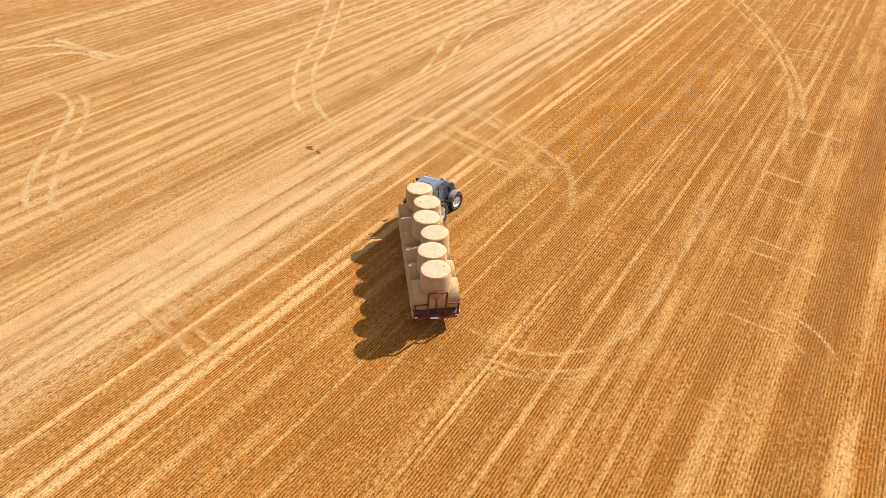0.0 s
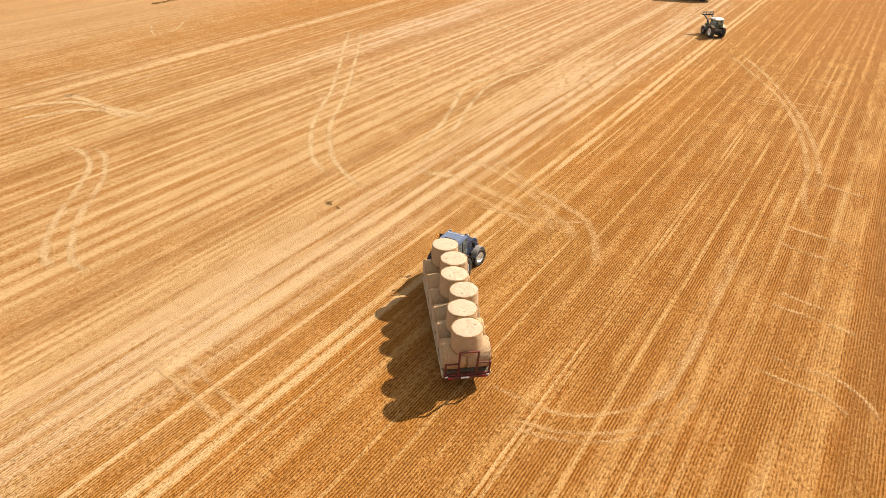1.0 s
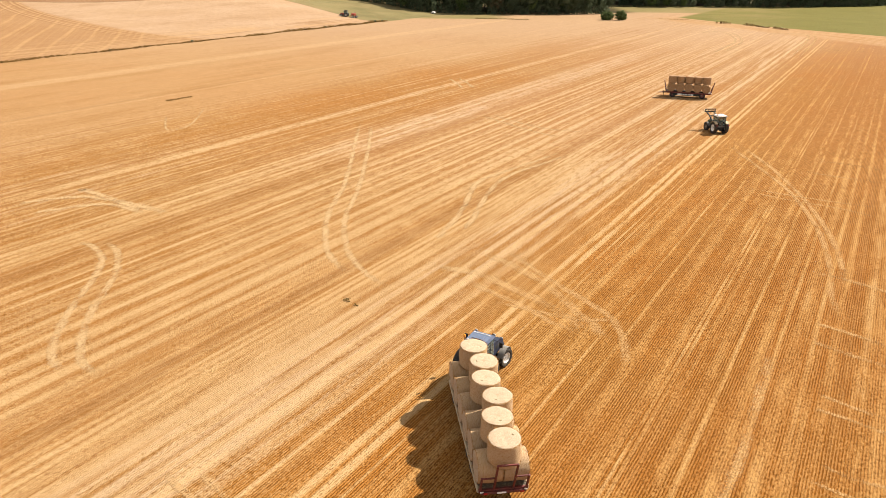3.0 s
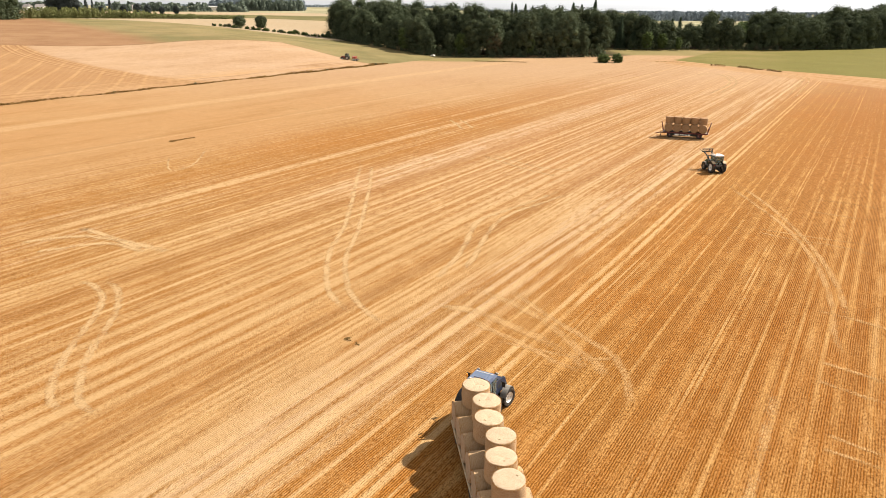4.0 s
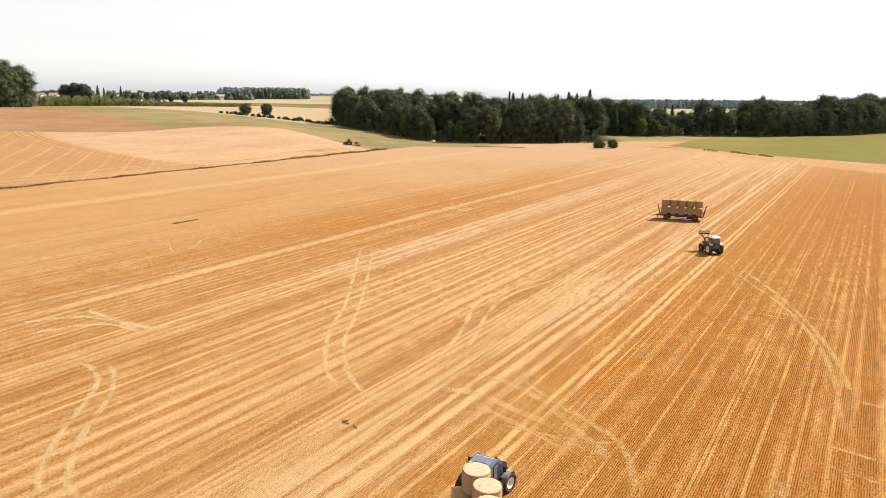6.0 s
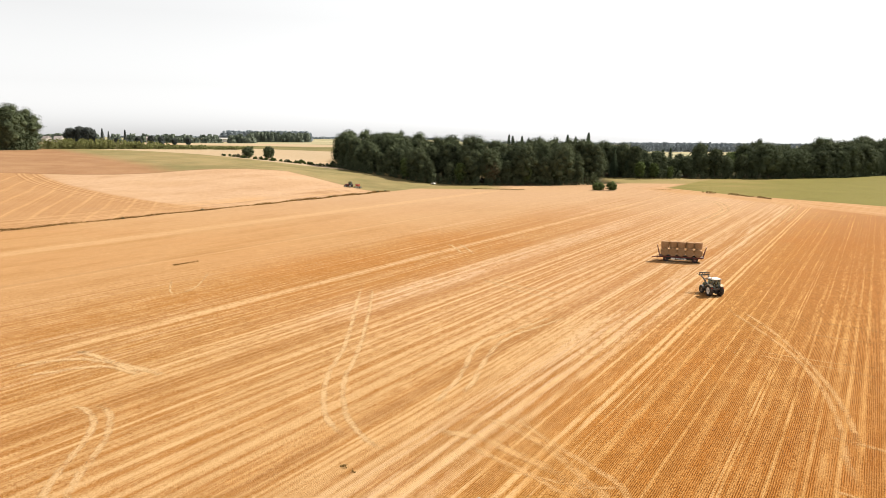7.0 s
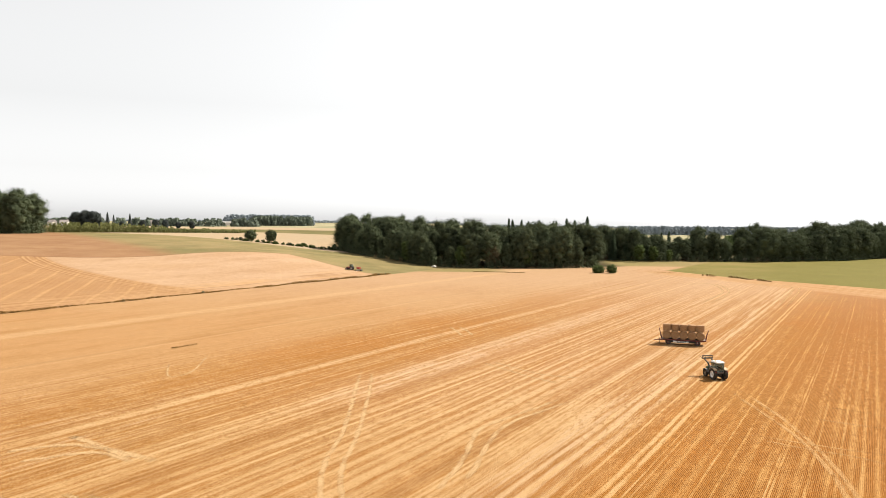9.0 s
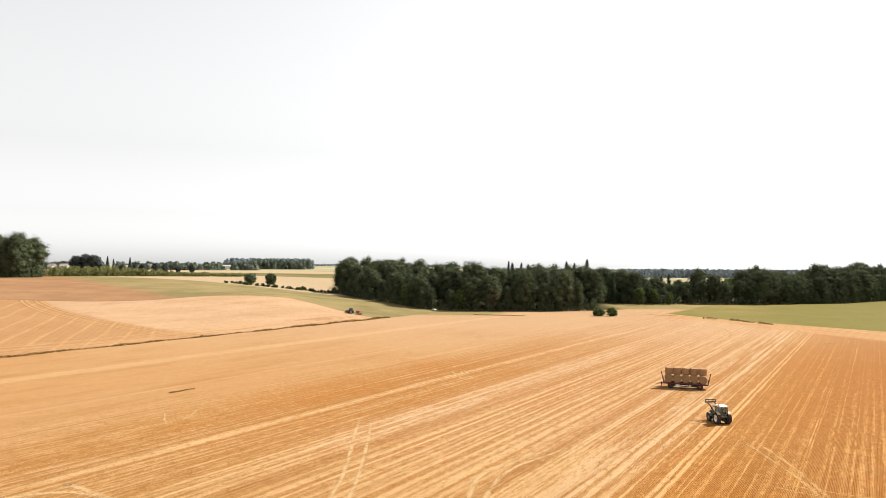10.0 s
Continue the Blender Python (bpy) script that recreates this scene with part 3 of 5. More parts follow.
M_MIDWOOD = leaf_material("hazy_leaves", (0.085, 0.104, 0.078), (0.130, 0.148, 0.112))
M_BLUE = worn("blue_paint", (0.010, 0.016, 0.036), (0.008, 0.010, 0.020), 0.55, dust=0.12)
M_ROOF_BLUE = worn("dusty_blue_roof", (0.068, 0.092, 0.150), (0.048, 0.068, 0.115), 0.55, dust=0.12)
M_GREEN = worn("green_paint", (0.05, 0.085, 0.035), (0.035, 0.055, 0.025), 0.5)
M_RED = worn("dark_red_paint", (0.11, 0.014, 0.011), (0.06, 0.010, 0.009), 0.55, dust=0.2)
M_ORANGE = worn("orange_red_paint", (0.30, 0.035, 0.018), (0.2, 0.025, 0.015), 0.45)
M_BLACK = worn("black_plastic", (0.018, 0.018, 0.018), (0.010, 0.010, 0.010), 0.55, dust=0.2)
M_TYRE = worn("tyre_rubber", (0.022, 0.021, 0.020), (0.035, 0.03, 0.025), 0.85, dust=0.35)
M_WHITE = worn("white_paint", (0.75, 0.73, 0.69), (0.55, 0.52, 0.46), 0.4, dust=0.3)
M_FENDER = worn("dusty_grey_plastic", (0.13, 0.12, 0.11), (0.09, 0.08, 0.07), 0.7)
M_STEEL = worn("galvanised_steel", (0.45, 0.44, 0.42), (0.3, 0.28, 0.26), 0.5, 0.6)
M_DECK = worn("grey_wooden_deck", (0.13, 0.095, 0.06), (0.08, 0.058, 0.036), 0.85, scale=1.5, dust=0.5)
M_RAIL = worn("dusty_cream_rail", (0.42, 0.32, 0.20), (0.30, 0.21, 0.12), 0.8)
M_GLASS = glass_material()
for mat in (M_BLUE, M_BLACK, M_GREEN, M_TYRE):
    mat.node_tree.nodes["Principled BSDF"].inputs["Specular IOR Level"].default_value = 0.2
M_REDLENS = worn("red_lens", (0.25, 0.015, 0.012), (0.4, 0.02, 0.02), 0.2, dust=0.1)
M_AMBER = worn("amber_lens", (0.7, 0.25, 0.02), (0.6, 0.2, 0.02), 0.2, dust=0.1)
M_WALL = worn("pale_render_wall", (0.62, 0.58, 0.52), (0.5, 0.46, 0.4), 0.9, scale=0.4)
M_TILE = worn("roof_tiles", (0.25, 0.22, 0.21), (0.19, 0.17, 0.16), 0.9, scale=0.6)


# ---- shapes ----
class Shape:
    """Collects vertices and faces of one mesh."""

    def __init__(self):
        self.v, self.f = [], []

    def add(self, verts, faces):
        k = len(self.v)
        self.v += [tuple(p) for p in verts]
        self.f += [tuple(i + k for i in q) for q in faces]
        return self

    def box(self, c, s, b=0.02, m=None):
        """A box with bevelled edges; c its middle, s its size."""
        hx, hy, hz = (max(q / 2, 0.002) for q in s)
        b = min(b, hx * 0.45, hy * 0.45, hz * 0.45)
        bm = bmesh.new()
        bmesh.ops.create_cube(bm, size=1.0)
        for q in bm.verts:
            q.co = Vector((q.co.x * 2 * hx, q.co.y * 2 * hy, q.co.z * 2 * hz))
        if b > 0.003:
            bmesh.ops.bevel(bm, geom=list(bm.edges), offset=b, segments=1, affect="EDGES")
        return self.take(bm, Matrix.Translation(c) @ (m or Matrix()))

    def take(self, bm, m=None):
        bm.verts.ensure_lookup_table()
        bm.verts.index_update()
        m = m or Matrix()
        self.add([m @ q.co for q in bm.verts], [[q.index for q in f.verts] for f in bm.faces])
        bm.free()
        return self

    def tube(self, p, q, r0, r1=None, seg=10, caps=True):
        """A round bar from p to q."""
        p, q = Vector(p), Vector(q)
        r1 = r0 if r1 is None else r1
        w = (q - p).normalized()
        a = w.orthogonal().normalized()
        b = w.cross(a)
        vs = []
        for o, rr in ((p, r0), (q, r1)):
            vs += [o + (a * math.cos(2 * math.pi * i / seg) + b * math.sin(2 * math.pi * i / seg)) * rr for i in range(seg)]
        fs = [(i, (i + 1) % seg, seg + (i + 1) % seg, seg + i) for i in range(seg)]
        if caps:
            fs += [tuple(range(seg - 1, -1, -1)), tuple(range(seg, 2 * seg))]
        return self.add(vs, fs)

    def bar(self, p, q, w, h):
        """A square bar from p to q."""
        p, q = Vector(p), Vector(q)
        d = (q - p)
        m = d.to_track_quat("Y", "Z").to_matrix().to_4x4()
        return self.box((p + q) / 2, (w, d.length, h), 0.008, m)

    def lathe(self, profile, seg=32, m=None, close=False):
        """Turns (radius, height) pairs round the z axis."""
        m = m or Matrix()
        n = len(profile)
        vs = [m @ Vector((r * math.cos(2 * math.pi * i / seg), r * math.sin(2 * math.pi * i / seg), h)) for r, h in profile for i in range(seg)]
        rings = range(n) if close else range(n - 1)
        fs = [(k * seg + i, k * seg + (i + 1) % seg, (k + 1) % n * seg + (i + 1) % seg, (k + 1) % n * seg + i) for k in rings for i in range(seg)]
        return self.add(vs, fs)

    def hull(self, outline, x0, x1, inset=0.0):
        """A side outline of (y, z) pairs drawn out from x0 to x1; inset narrows the upper half."""
        n = len(outline)
        zs = [z for _, z in outline]
        lo, hi = min(zs), max(zs)
        vs = []
        for x, sgn in ((x0, 1), (x1, -1)):
            vs += [(x + sgn * inset * (z - lo) / (hi - lo), y, z) for y, z in outline]
        fs = [tuple(range(n)), tuple(range(2 * n - 1, n - 1, -1))]
        fs += [(i, n + i, n + (i + 1) % n, (i + 1) % n) for i in range(n)]
        return self.add(vs, fs)

    def mesh(self, name, mat, smooth=False):
        me = bpy.data.meshes.new(name)
        me.from_pydata(self.v, [], self.f)
        bm = bmesh.new()
        bm.from_mesh(me)
        bmesh.ops.recalc_face_normals(bm, faces=bm.faces)
        bm.to_mesh(me)
        bm.free()
        me.materials.append(mat)
        if smooth:
            me.shade_smooth()
            me.set_sharp_from_angle(angle=radians(35))
        return me


def part(name, shape, mat, parent, label="", at=None, smooth=True):
    ob = new(name, shape.mesh(name, mat, smooth) if isinstance(shape, Shape) else shape)
    ob.parent = parent
    if at is not None:
        ob.matrix_basis = at
    return tagged(ob, label)


def thing(name, m, label, category, group="", kind=""):
    ob = new(name)
    ob.empty_display_size = 0.3
    ob.matrix_basis = m
    return tagged(ob, label, category, group, kind)


# ---- ground: one sheet to the horizon ----
def rise(x, y):
    """Height of the land: a level field, a hillside behind the hedge line, a knoll and a dip on it."""
    hx, hy = x - HEDGE[0][0], y - HEDGE[0][1]
    s = -HEDGE[1][1] * hx + HEDGE[1][0] * hy
    if s <= 0:
        return 0.0
    z = 15.5 * (1 - math.exp(-s * s / (s + 18.0) / 90.0))
    z += 2.6 * math.exp(-((x + 100) ** 2 + (y - 311) ** 2) / 45.0 ** 2) * min(1, s / 30)
    k = min(1.0, max(0.0, (70.0 - x) / 110.0))
    z *= k * k * (3 - 2 * k)
    z -= 4.5 * math.exp(-((x + 72) ** 2 + (y - 425) ** 2) / 70.0 ** 2) * min(1, s / 30)
    return z


def on(x, y, rz=0.0, dz=0.0):
    return pose(x, y, rise(x, y) + dz, 0, 0, rz)


def build_ground():
    cx, cy = -3.0, 1.4
    bearings = [a for a in range(-180, -44, 6)] + [a * 0.75 for a in range(-58, 59)] + [a for a in range(48, 180, 6)]
    radii = [0.0] + [4.0 * 1.075 ** k for k in range(98)]
    verts, faces = [(cx, cy, 0.0)], []
    nb = len(bearings)
    for rr in radii[1:]:
        for a in bearings:
            x, y = cx + rr * math.sin(radians(a)), cy + rr * math.cos(radians(a))
            verts.append((x, y, rise(x, y)))
    for i in range(nb):
        faces.append((0, 1 + (i + 1) % nb, 1 + i))
    for k in range(len(radii) - 2):
        a0, b0 = 1 + k * nb, 1 + (k + 1) * nb
        for i in range(nb):
            j = (i + 1) % nb
            faces.append((a0 + i, a0 + j, b0 + j, b0 + i))
    me = bpy.data.meshes.new("ground")
    me.from_pydata(verts, [], faces)
    me.materials.append(M_GROUND)
    me.shade_smooth()
    tagged(new("ground", me), "harvested golden stubble fields with green crops beyond", "ground", kind="structure")


build_ground()


def wheel_marks(points, width, gauge=0.0):
    """A strip of pressed straw along a smooth line through the points."""
    pts = [Vector((x, y, 0)) for x, y in points]
    ext = [pts[0] * 2 - pts[1]] + pts + [pts[-1] * 2 - pts[-2]]
    line = []
    for i in range(1, len(ext) - 2):
        p0, p1, p2, p3 = ext[i - 1:i + 3]
        for k in range(8):
            t = k / 8
            line.append(0.5 * ((2 * p1) + (p2 - p0) * t + (2 * p0 - 5 * p1 + 4 * p2 - p3) * t * t + (3 * p1 - p0 - 3 * p2 + p3) * t ** 3))
    line.append(pts[-1])
    lift = 0.005 + 0.0008 * len([o for o in scene.objects if o.name.startswith("wheel_track")])
    for shift in ((-gauge / 2, gauge / 2) if gauge else (0.0,)):
        verts, faces, uvs = [], [], []
        for i, p in enumerate(line):
            d = (line[min(i + 1, len(line) - 1)] - line[max(i - 1, 0)]).normalized()
            side = Vector((d.y, -d.x, 0))
            for k in (-0.5, 0.5):
                q = p + side * (shift + k * width * random.uniform(0.85, 1.15))
                verts.append((q.x, q.y, lift))
                uvs.append((k + 0.5, i / (len(line) - 1)))
        for i in range(len(line) - 1):
            faces.append((2 * i, 2 * i + 1, 2 * i + 3, 2 * i + 2))
        me = bpy.data.meshes.new("wheel_track")
        me.from_pydata(verts, [], faces)
        layer = me.uv_layers.new(name="UVMap")
        for loop in me.loops:
            layer.data[loop.index].uv = uvs[loop.vertex_index]
        me.materials.append(M_MARK)
        tagged(new("wheel_track", me), "pale flattened straw track curving over the stubble", "wheel track", "tracks on the field", "structure")


wheel_marks([(-18.2, 108.8), (-17.0, 93.9), (-15.6, 76.6), (-15.6, 66.1), (-14.6, 58.5), (-13.3, 54.5), (-11.0, 51.0)], 0.80)
wheel_marks([(-16.4, 107.8), (-15.0, 93.3), (-13.8, 74.4), (-13.8, 65.2), (-13.1, 59.8), (-11.9, 55.3), (-10.0, 51.6), (-8.0, 49.2)], 0.80)
wheel_marks([(-36.5, 57.3), (-34.5, 56.4), (-32.5, 53.9), (-31.3, 50.2), (-30.6, 46.0), (-29.7, 42.3), (-28.2, 38.5), (-25.5, 36.0)], 0.87)
wheel_marks([(-34.4, 57.6), (-32.7, 56.4), (-30.9, 53.5), (-29.6, 49.4), (-28.8, 44.8), (-27.6, 41.2), (-26.0, 38.0), (-23.5, 36.2)], 0.87)
wheel_marks([(-1.8, 57.5), (1.1, 54.5), (3.1, 51.9), (4.7, 48.8), (6.0, 45.1), (6.6, 43.9), (6.9, 41.7)], 1.25)
wheel_marks([(1.2, 57.7), (4.0, 52.0), (6.5, 47.9), (7.9, 45.5), (8.3, 43.3), (8.1, 40.6), (7.4, 38.0)], 0.95)
wheel_marks([(-0.4, 47.3), (1.7, 46.4), (4.5, 45.1), (6.5, 44.6), (8.4, 44.9)], 0.70)
wheel_marks([(-3.1, 52.0), (-0.4, 48.9), (2.1, 46.4), (4.0, 44.0), (5.7, 42.8)], 0.90)
wheel_marks([(-5.0, 53.5), (-1.5, 52.2), (0.9, 50.1), (3.2, 47.6), (5.2, 44.6), (5.8, 43.0)], 1.40)
wheel_marks([(0.6, 27.0), (1.1, 26.7), (2.3, 25.9), (3.6, 25.2), (4.9, 25.0), (6.5, 25.3), (8.0, 25.9), (9.3, 27.0), (10.9, 29.2), (12.4, 31.7)], 0.45)
wheel_marks([(0.8, 24.8), (2.1, 24.2), (3.6, 23.7), (5.4, 23.6), (7.0, 23.9), (8.4, 24.4), (9.8, 25.6), (11.2, 27.5)], 0.45, 0.5)
wheel_marks([(8.0, 25.9), (9.3, 27.0), (10.9, 29.2), (12.4, 31.7), (14.0, 34.5), (15.8, 37.7), (18.2, 42.1)], 0.95)
wheel_marks([(11.3, 91.5), (6.0, 85.0), (1.9, 80.2), (-0.8, 76.1), (-2.3, 67.8), (-3.9, 61.8), (-5.0, 58.5)], 0.87)
wheel_marks([(12.0, 90.0), (7.0, 84.2), (3.7, 80.4), (1.4, 76.0), (-0.3, 69.9), (-1.4, 64.5), (-2.8, 60.8)], 0.87)
wheel_marks([(34.4, 99.7), (34.1, 85.2), (33.6, 75.0), (31.4, 64.2), (28.4, 55.5), (25.4, 49.0), (24.0, 45.0)], 0.80)
wheel_marks([(35.9, 99.8), (35.6, 85.2), (34.0, 72.5), (31.6, 62.0), (28.9, 54.3), (26.6, 50.1)], 0.80)
wheel_marks([(29.4, 76.0), (33.4, 73.4), (37.0, 71.4), (40.8, 69.8)], 0.55)
wheel_marks([(29.2, 74.6), (32.5, 71.8), (36.5, 69.3), (38.8, 66.5)], 0.5)
wheel_marks([(42.6, 88.2), (46.2, 86.2), (49.3, 83.3)], 0.6)
wheel_marks([(39.0, 82.8), (43.0, 80.2), (46.4, 78.5)], 0.6)
wheel_marks([(26.0, 53.4), (28.4, 51.7), (30.6, 49.4)], 0.8)
wheel_marks([(22.0, 44.9), (24.0, 43.2), (26.0, 41.2)], 0.7)
wheel_marks([(20.6, 42.4), (22.5, 40.5), (24.4, 39.0)], 0.7)
wheel_marks([(15.3, 30.1), (16.4, 29.0), (18.0, 28.2), (18.8, 26.7), (18.9, 24.7)], 0.40)
wheel_marks([(14.1, 29.0), (15.4, 27.9), (16.9, 26.8), (17.7, 25.0)], 0.40)
wheel_marks([(17.1, 34.9), (19.2, 33.4), (21.3, 31.5)], 0.5)
wheel_marks([(18.2, 36.2), (20.0, 34.5), (22.1, 33.1)], 0.5)
wheel_marks([(-17.2, 28.4), (-14.6, 26.3), (-11.8, 23.8)], 0.58)
wheel_marks([(-15.4, 28.5), (-12.6, 26.0), (-9.9, 23.6)], 0.58)
wheel_marks([(-47.5, 67.0), (-46.0, 68.2), (-41.3, 69.5), (-33.4, 66.2), (-31.8, 64.8)], 1.30)
wheel_marks([(-44.5, 64.4), (-42.8, 65.6), (-38.5, 67.4), (-32.9, 64.5)], 1.16)
wheel_marks([(-43.5, 71.8), (-42.3, 71.4), (-33.6, 65.3)], 1.30)
wheel_marks([(-49.6, 110.3), (-45.5, 100.5), (-43.4, 104.0), (-45.9, 118.0)], 0.45)
wheel_marks([(-4.0, 151.3), (-2.2, 145.0), (-1.1, 139.0)], 0.8, 2.2)
wheel_marks([(1.0, 113.0), (3.0, 109.9), (7.2, 103.6), (11.5, 98.8)], 0.65)
wheel_marks([(3.0, 113.5), (4.9, 110.4), (9.9, 104.5), (16.0, 102.2)], 0.65)
wheel_marks([(105.1, 210.8), (109.5, 209.8), (113.8, 208.6)], 1.6)
wheel_marks([(80.0, 262.0), (92.0, 266.0), (93.0, 256.0), (85.6, 230.9), (66.3, 196.9)], 1.01, 2.0)
wheel_marks([(106.0, 262.0), (116.0, 262.0), (118.0, 250.0), (82.6, 185.4)], 1.01, 2.0)


def build_stubble():
    """Short cut stalks in drill rows over the nearest part of the field."""
    rng = np.random.default_rng(4)
    across = np.arange(round(100 / ROW), round(200 / ROW)) * ROW + 0.75 * ROW
    length = np.arange(-185.0, -20.0, 0.22)
    c, d = np.meshgrid(across, length)
    c, d = c.ravel() + rng.normal(0, 0.028, c.size), d.ravel() + rng.uniform(-0.1, 0.1, d.size)
    x = HEDGE[0][0] + HEDGE[1][0] * d + HEDGE[1][1] * c
    y = HEDGE[0][1] + HEDGE[1][1] * d - HEDGE[1][0] * c
    keep = (y > 13) & (y < 85) & (np.abs(x + 1) < 5 + 0.66 * y) & (rng.random(x.size) < 0.5 * np.clip((85 - y) / 45, 0, 1))
    x, y = x[keep], y[keep]
    n = x.size
    verts = np.zeros((n, 2, 3, 3), np.float32)
    for k in range(2):
        a = rng.uniform(0, math.pi, n)
        w, h = rng.uniform(0.008, 0.016, n), rng.uniform(0.03, 0.08, n)
        lx, ly = rng.normal(0, 0.05, n), rng.normal(0, 0.05, n)
        cx, cy = x + rng.normal(0, 0.02, n), y + rng.normal(0, 0.02, n)
        verts[:, k, 0] = np.stack([cx - w * np.cos(a), cy - w * np.sin(a), np.full(n, -0.005)], 1)
        verts[:, k, 1] = np.stack([cx + w * np.cos(a), cy + w * np.sin(a), np.full(n, -0.005)], 1)
        verts[:, k, 2] = np.stack([cx + lx, cy + ly, h], 1)
    me = bpy.data.meshes.new("stubble")
    total = n * 6
    me.vertices.add(total)
    me.vertices.foreach_set("co", verts.ravel())
    me.loops.add(total)
    me.loops.foreach_set("vertex_index", np.arange(total, dtype=np.int32))
    me.polygons.add(n * 2)
    me.polygons.foreach_set("loop_start", np.arange(0, total, 3, dtype=np.int32))
    me.update(calc_edges=True)
    me.materials.append(M_STUBBLE)
    tagged(new("stubble", me), "short cut golden cereal stalks standing in drill rows", "stubble", kind="stuff")


build_stubble()


# ---- bales ----
def bale_meshes(radius, length, side_mat, end_mat):
    """Netted side with soft shoulders, and a coiled end disc, both a little uneven."""
    h = length / 2
    side = Shape().lathe([(radius - 0.035, -h), (radius - 0.008, -h + 0.03), (radius + 0.002, -h + 0.2), (radius + 0.008, 0.0), (radius + 0.002, h - 0.2), (radius - 0.008, h - 0.03), (radius - 0.035, h)], 40)
    side.v = [(x * (1 + 0.05 * (noise.noise((x * 2, y * 2, z * 3)))), y * (1 + 0.05 * (noise.noise((x * 2, y * 2, z * 3)))), z) for x, y, z in side.v]
    end = Shape().lathe([(radius - 0.033, h), (radius - 0.07, h + 0.008), (radius * 0.6, h + 0.02), (radius * 0.25, h + 0.02), (0.03, h + 0.0)], 40)
    end.v = [(x, y, z + 0.03 * noise.noise((x * 5, y * 5, z))) for x, y, z in end.v]
    end.add([(0, 0, h - 0.005)], [])
    c = len(end.v) - 1
    end.f += [(4 * 40 + i, 4 * 40 + (i + 1) % 40, c) for i in range(40)]
    tuft = Shape()
    for _ in range(520):
        a = random.uniform(0, 2 * math.pi)
        zz = random.choice((-h, h, random.uniform(-h, h)))
        p = Vector((radius * math.cos(a), radius * math.sin(a), zz)) * 0.985
        q = p + Vector((math.cos(a) * random.uniform(0.01, 0.09), math.sin(a) * random.uniform(0.01, 0.09), random.uniform(-0.09, 0.11)))
        w = Vector((-math.sin(a), math.cos(a), 0.3)) * 0.012
        tuft.add([p - w, p + w, q], [(0, 1, 2)])
    return side.mesh("net_wrap", side_mat, True), end.mesh("end_face", end_mat, True), tuft.mesh("loose_straw", M_STUBBLE)


def make_bale(radius, length, m, label, group, mats):
    side, end, loose = bale_meshes(radius, length, *mats)
    ob = tagged(new("round_bale", side), label, "straw bale", group)
    ob.matrix_basis = m
    part("end_face", end, mats[1], ob)
    part("end_face", end, mats[1], ob, at=pose(0, 0, 0, 180, 0, 0))
    tagged(part("loose_straw", loose, M_STUBBLE, ob), kind="stuff")
    return ob


LYING = "round straw bale lying on its side on a trailer bed"
UPRIGHT = "round straw bale standing upright on two lying bales"


def load_bales(m, count, pitch, bed, radius, length, offsets, group, top_pitch=1.5, top_shift=0.0, top_radius=0.0, mats=(M_BALE, M_BALE_END)):
    """Two rows of lying bales and one row of upright ones on top."""
    first_low = first_top = None
    for i in range(count):
        yy = (count - 1) / 2 * pitch - i * pitch
        for sx in (-1, 1):
            q = m @ pose(sx * (length / 2 + 0.015), yy, bed + radius + 0.01, 0, 90, 0) @ pose(0, 0, 0, 0, 0, random.uniform(0, 360))
            if first_low is None:
                first_low = make_bale(radius, length, q, LYING, group, mats)
            else:
                copy_thing(first_low, q)
        q = m @ pose(offsets[i], top_shift + (count - 1) / 2 * top_pitch - i * top_pitch, bed + 2 * radius + length / 2 + 0.005, random.uniform(-2, 2), random.uniform(-2, 2), random.uniform(0, 360))
        if first_top is None:
            first_top = make_bale(top_radius or radius, length, q, UPRIGHT, group, mats)
        else:
            copy_thing(first_top, q)


# ---- wheels and vehicles ----
def tyre_shape(radius, width, lugs):
    h = width / 2
    s = Shape().lathe([(radius * 0.58, -h * 0.8), (radius * 0.75, -h), (radius * 0.92, -h * 0.95), (radius * 0.97, -h * 0.6), (radius * 0.97, h * 0.6), (radius * 0.92, h * 0.95), (radius * 0.75, h), (radius * 0.58, h * 0.8)], 32, close=True)
    for i in range(lugs):
        for sgn in (-1, 1):
            a = 2 * math.pi * (i + (0.5 if sgn > 0 else 0)) / lugs
            m = pose(0, 0, 0, 0, 0, math.degrees(a)) @ pose(radius * 0.972, 0, sgn * h * 0.5, sgn * 35, 0, 0)
            s.box((0, 0, 0), (radius * 0.06, width * 0.10, h * 1.02), 0.01, m)
    return s


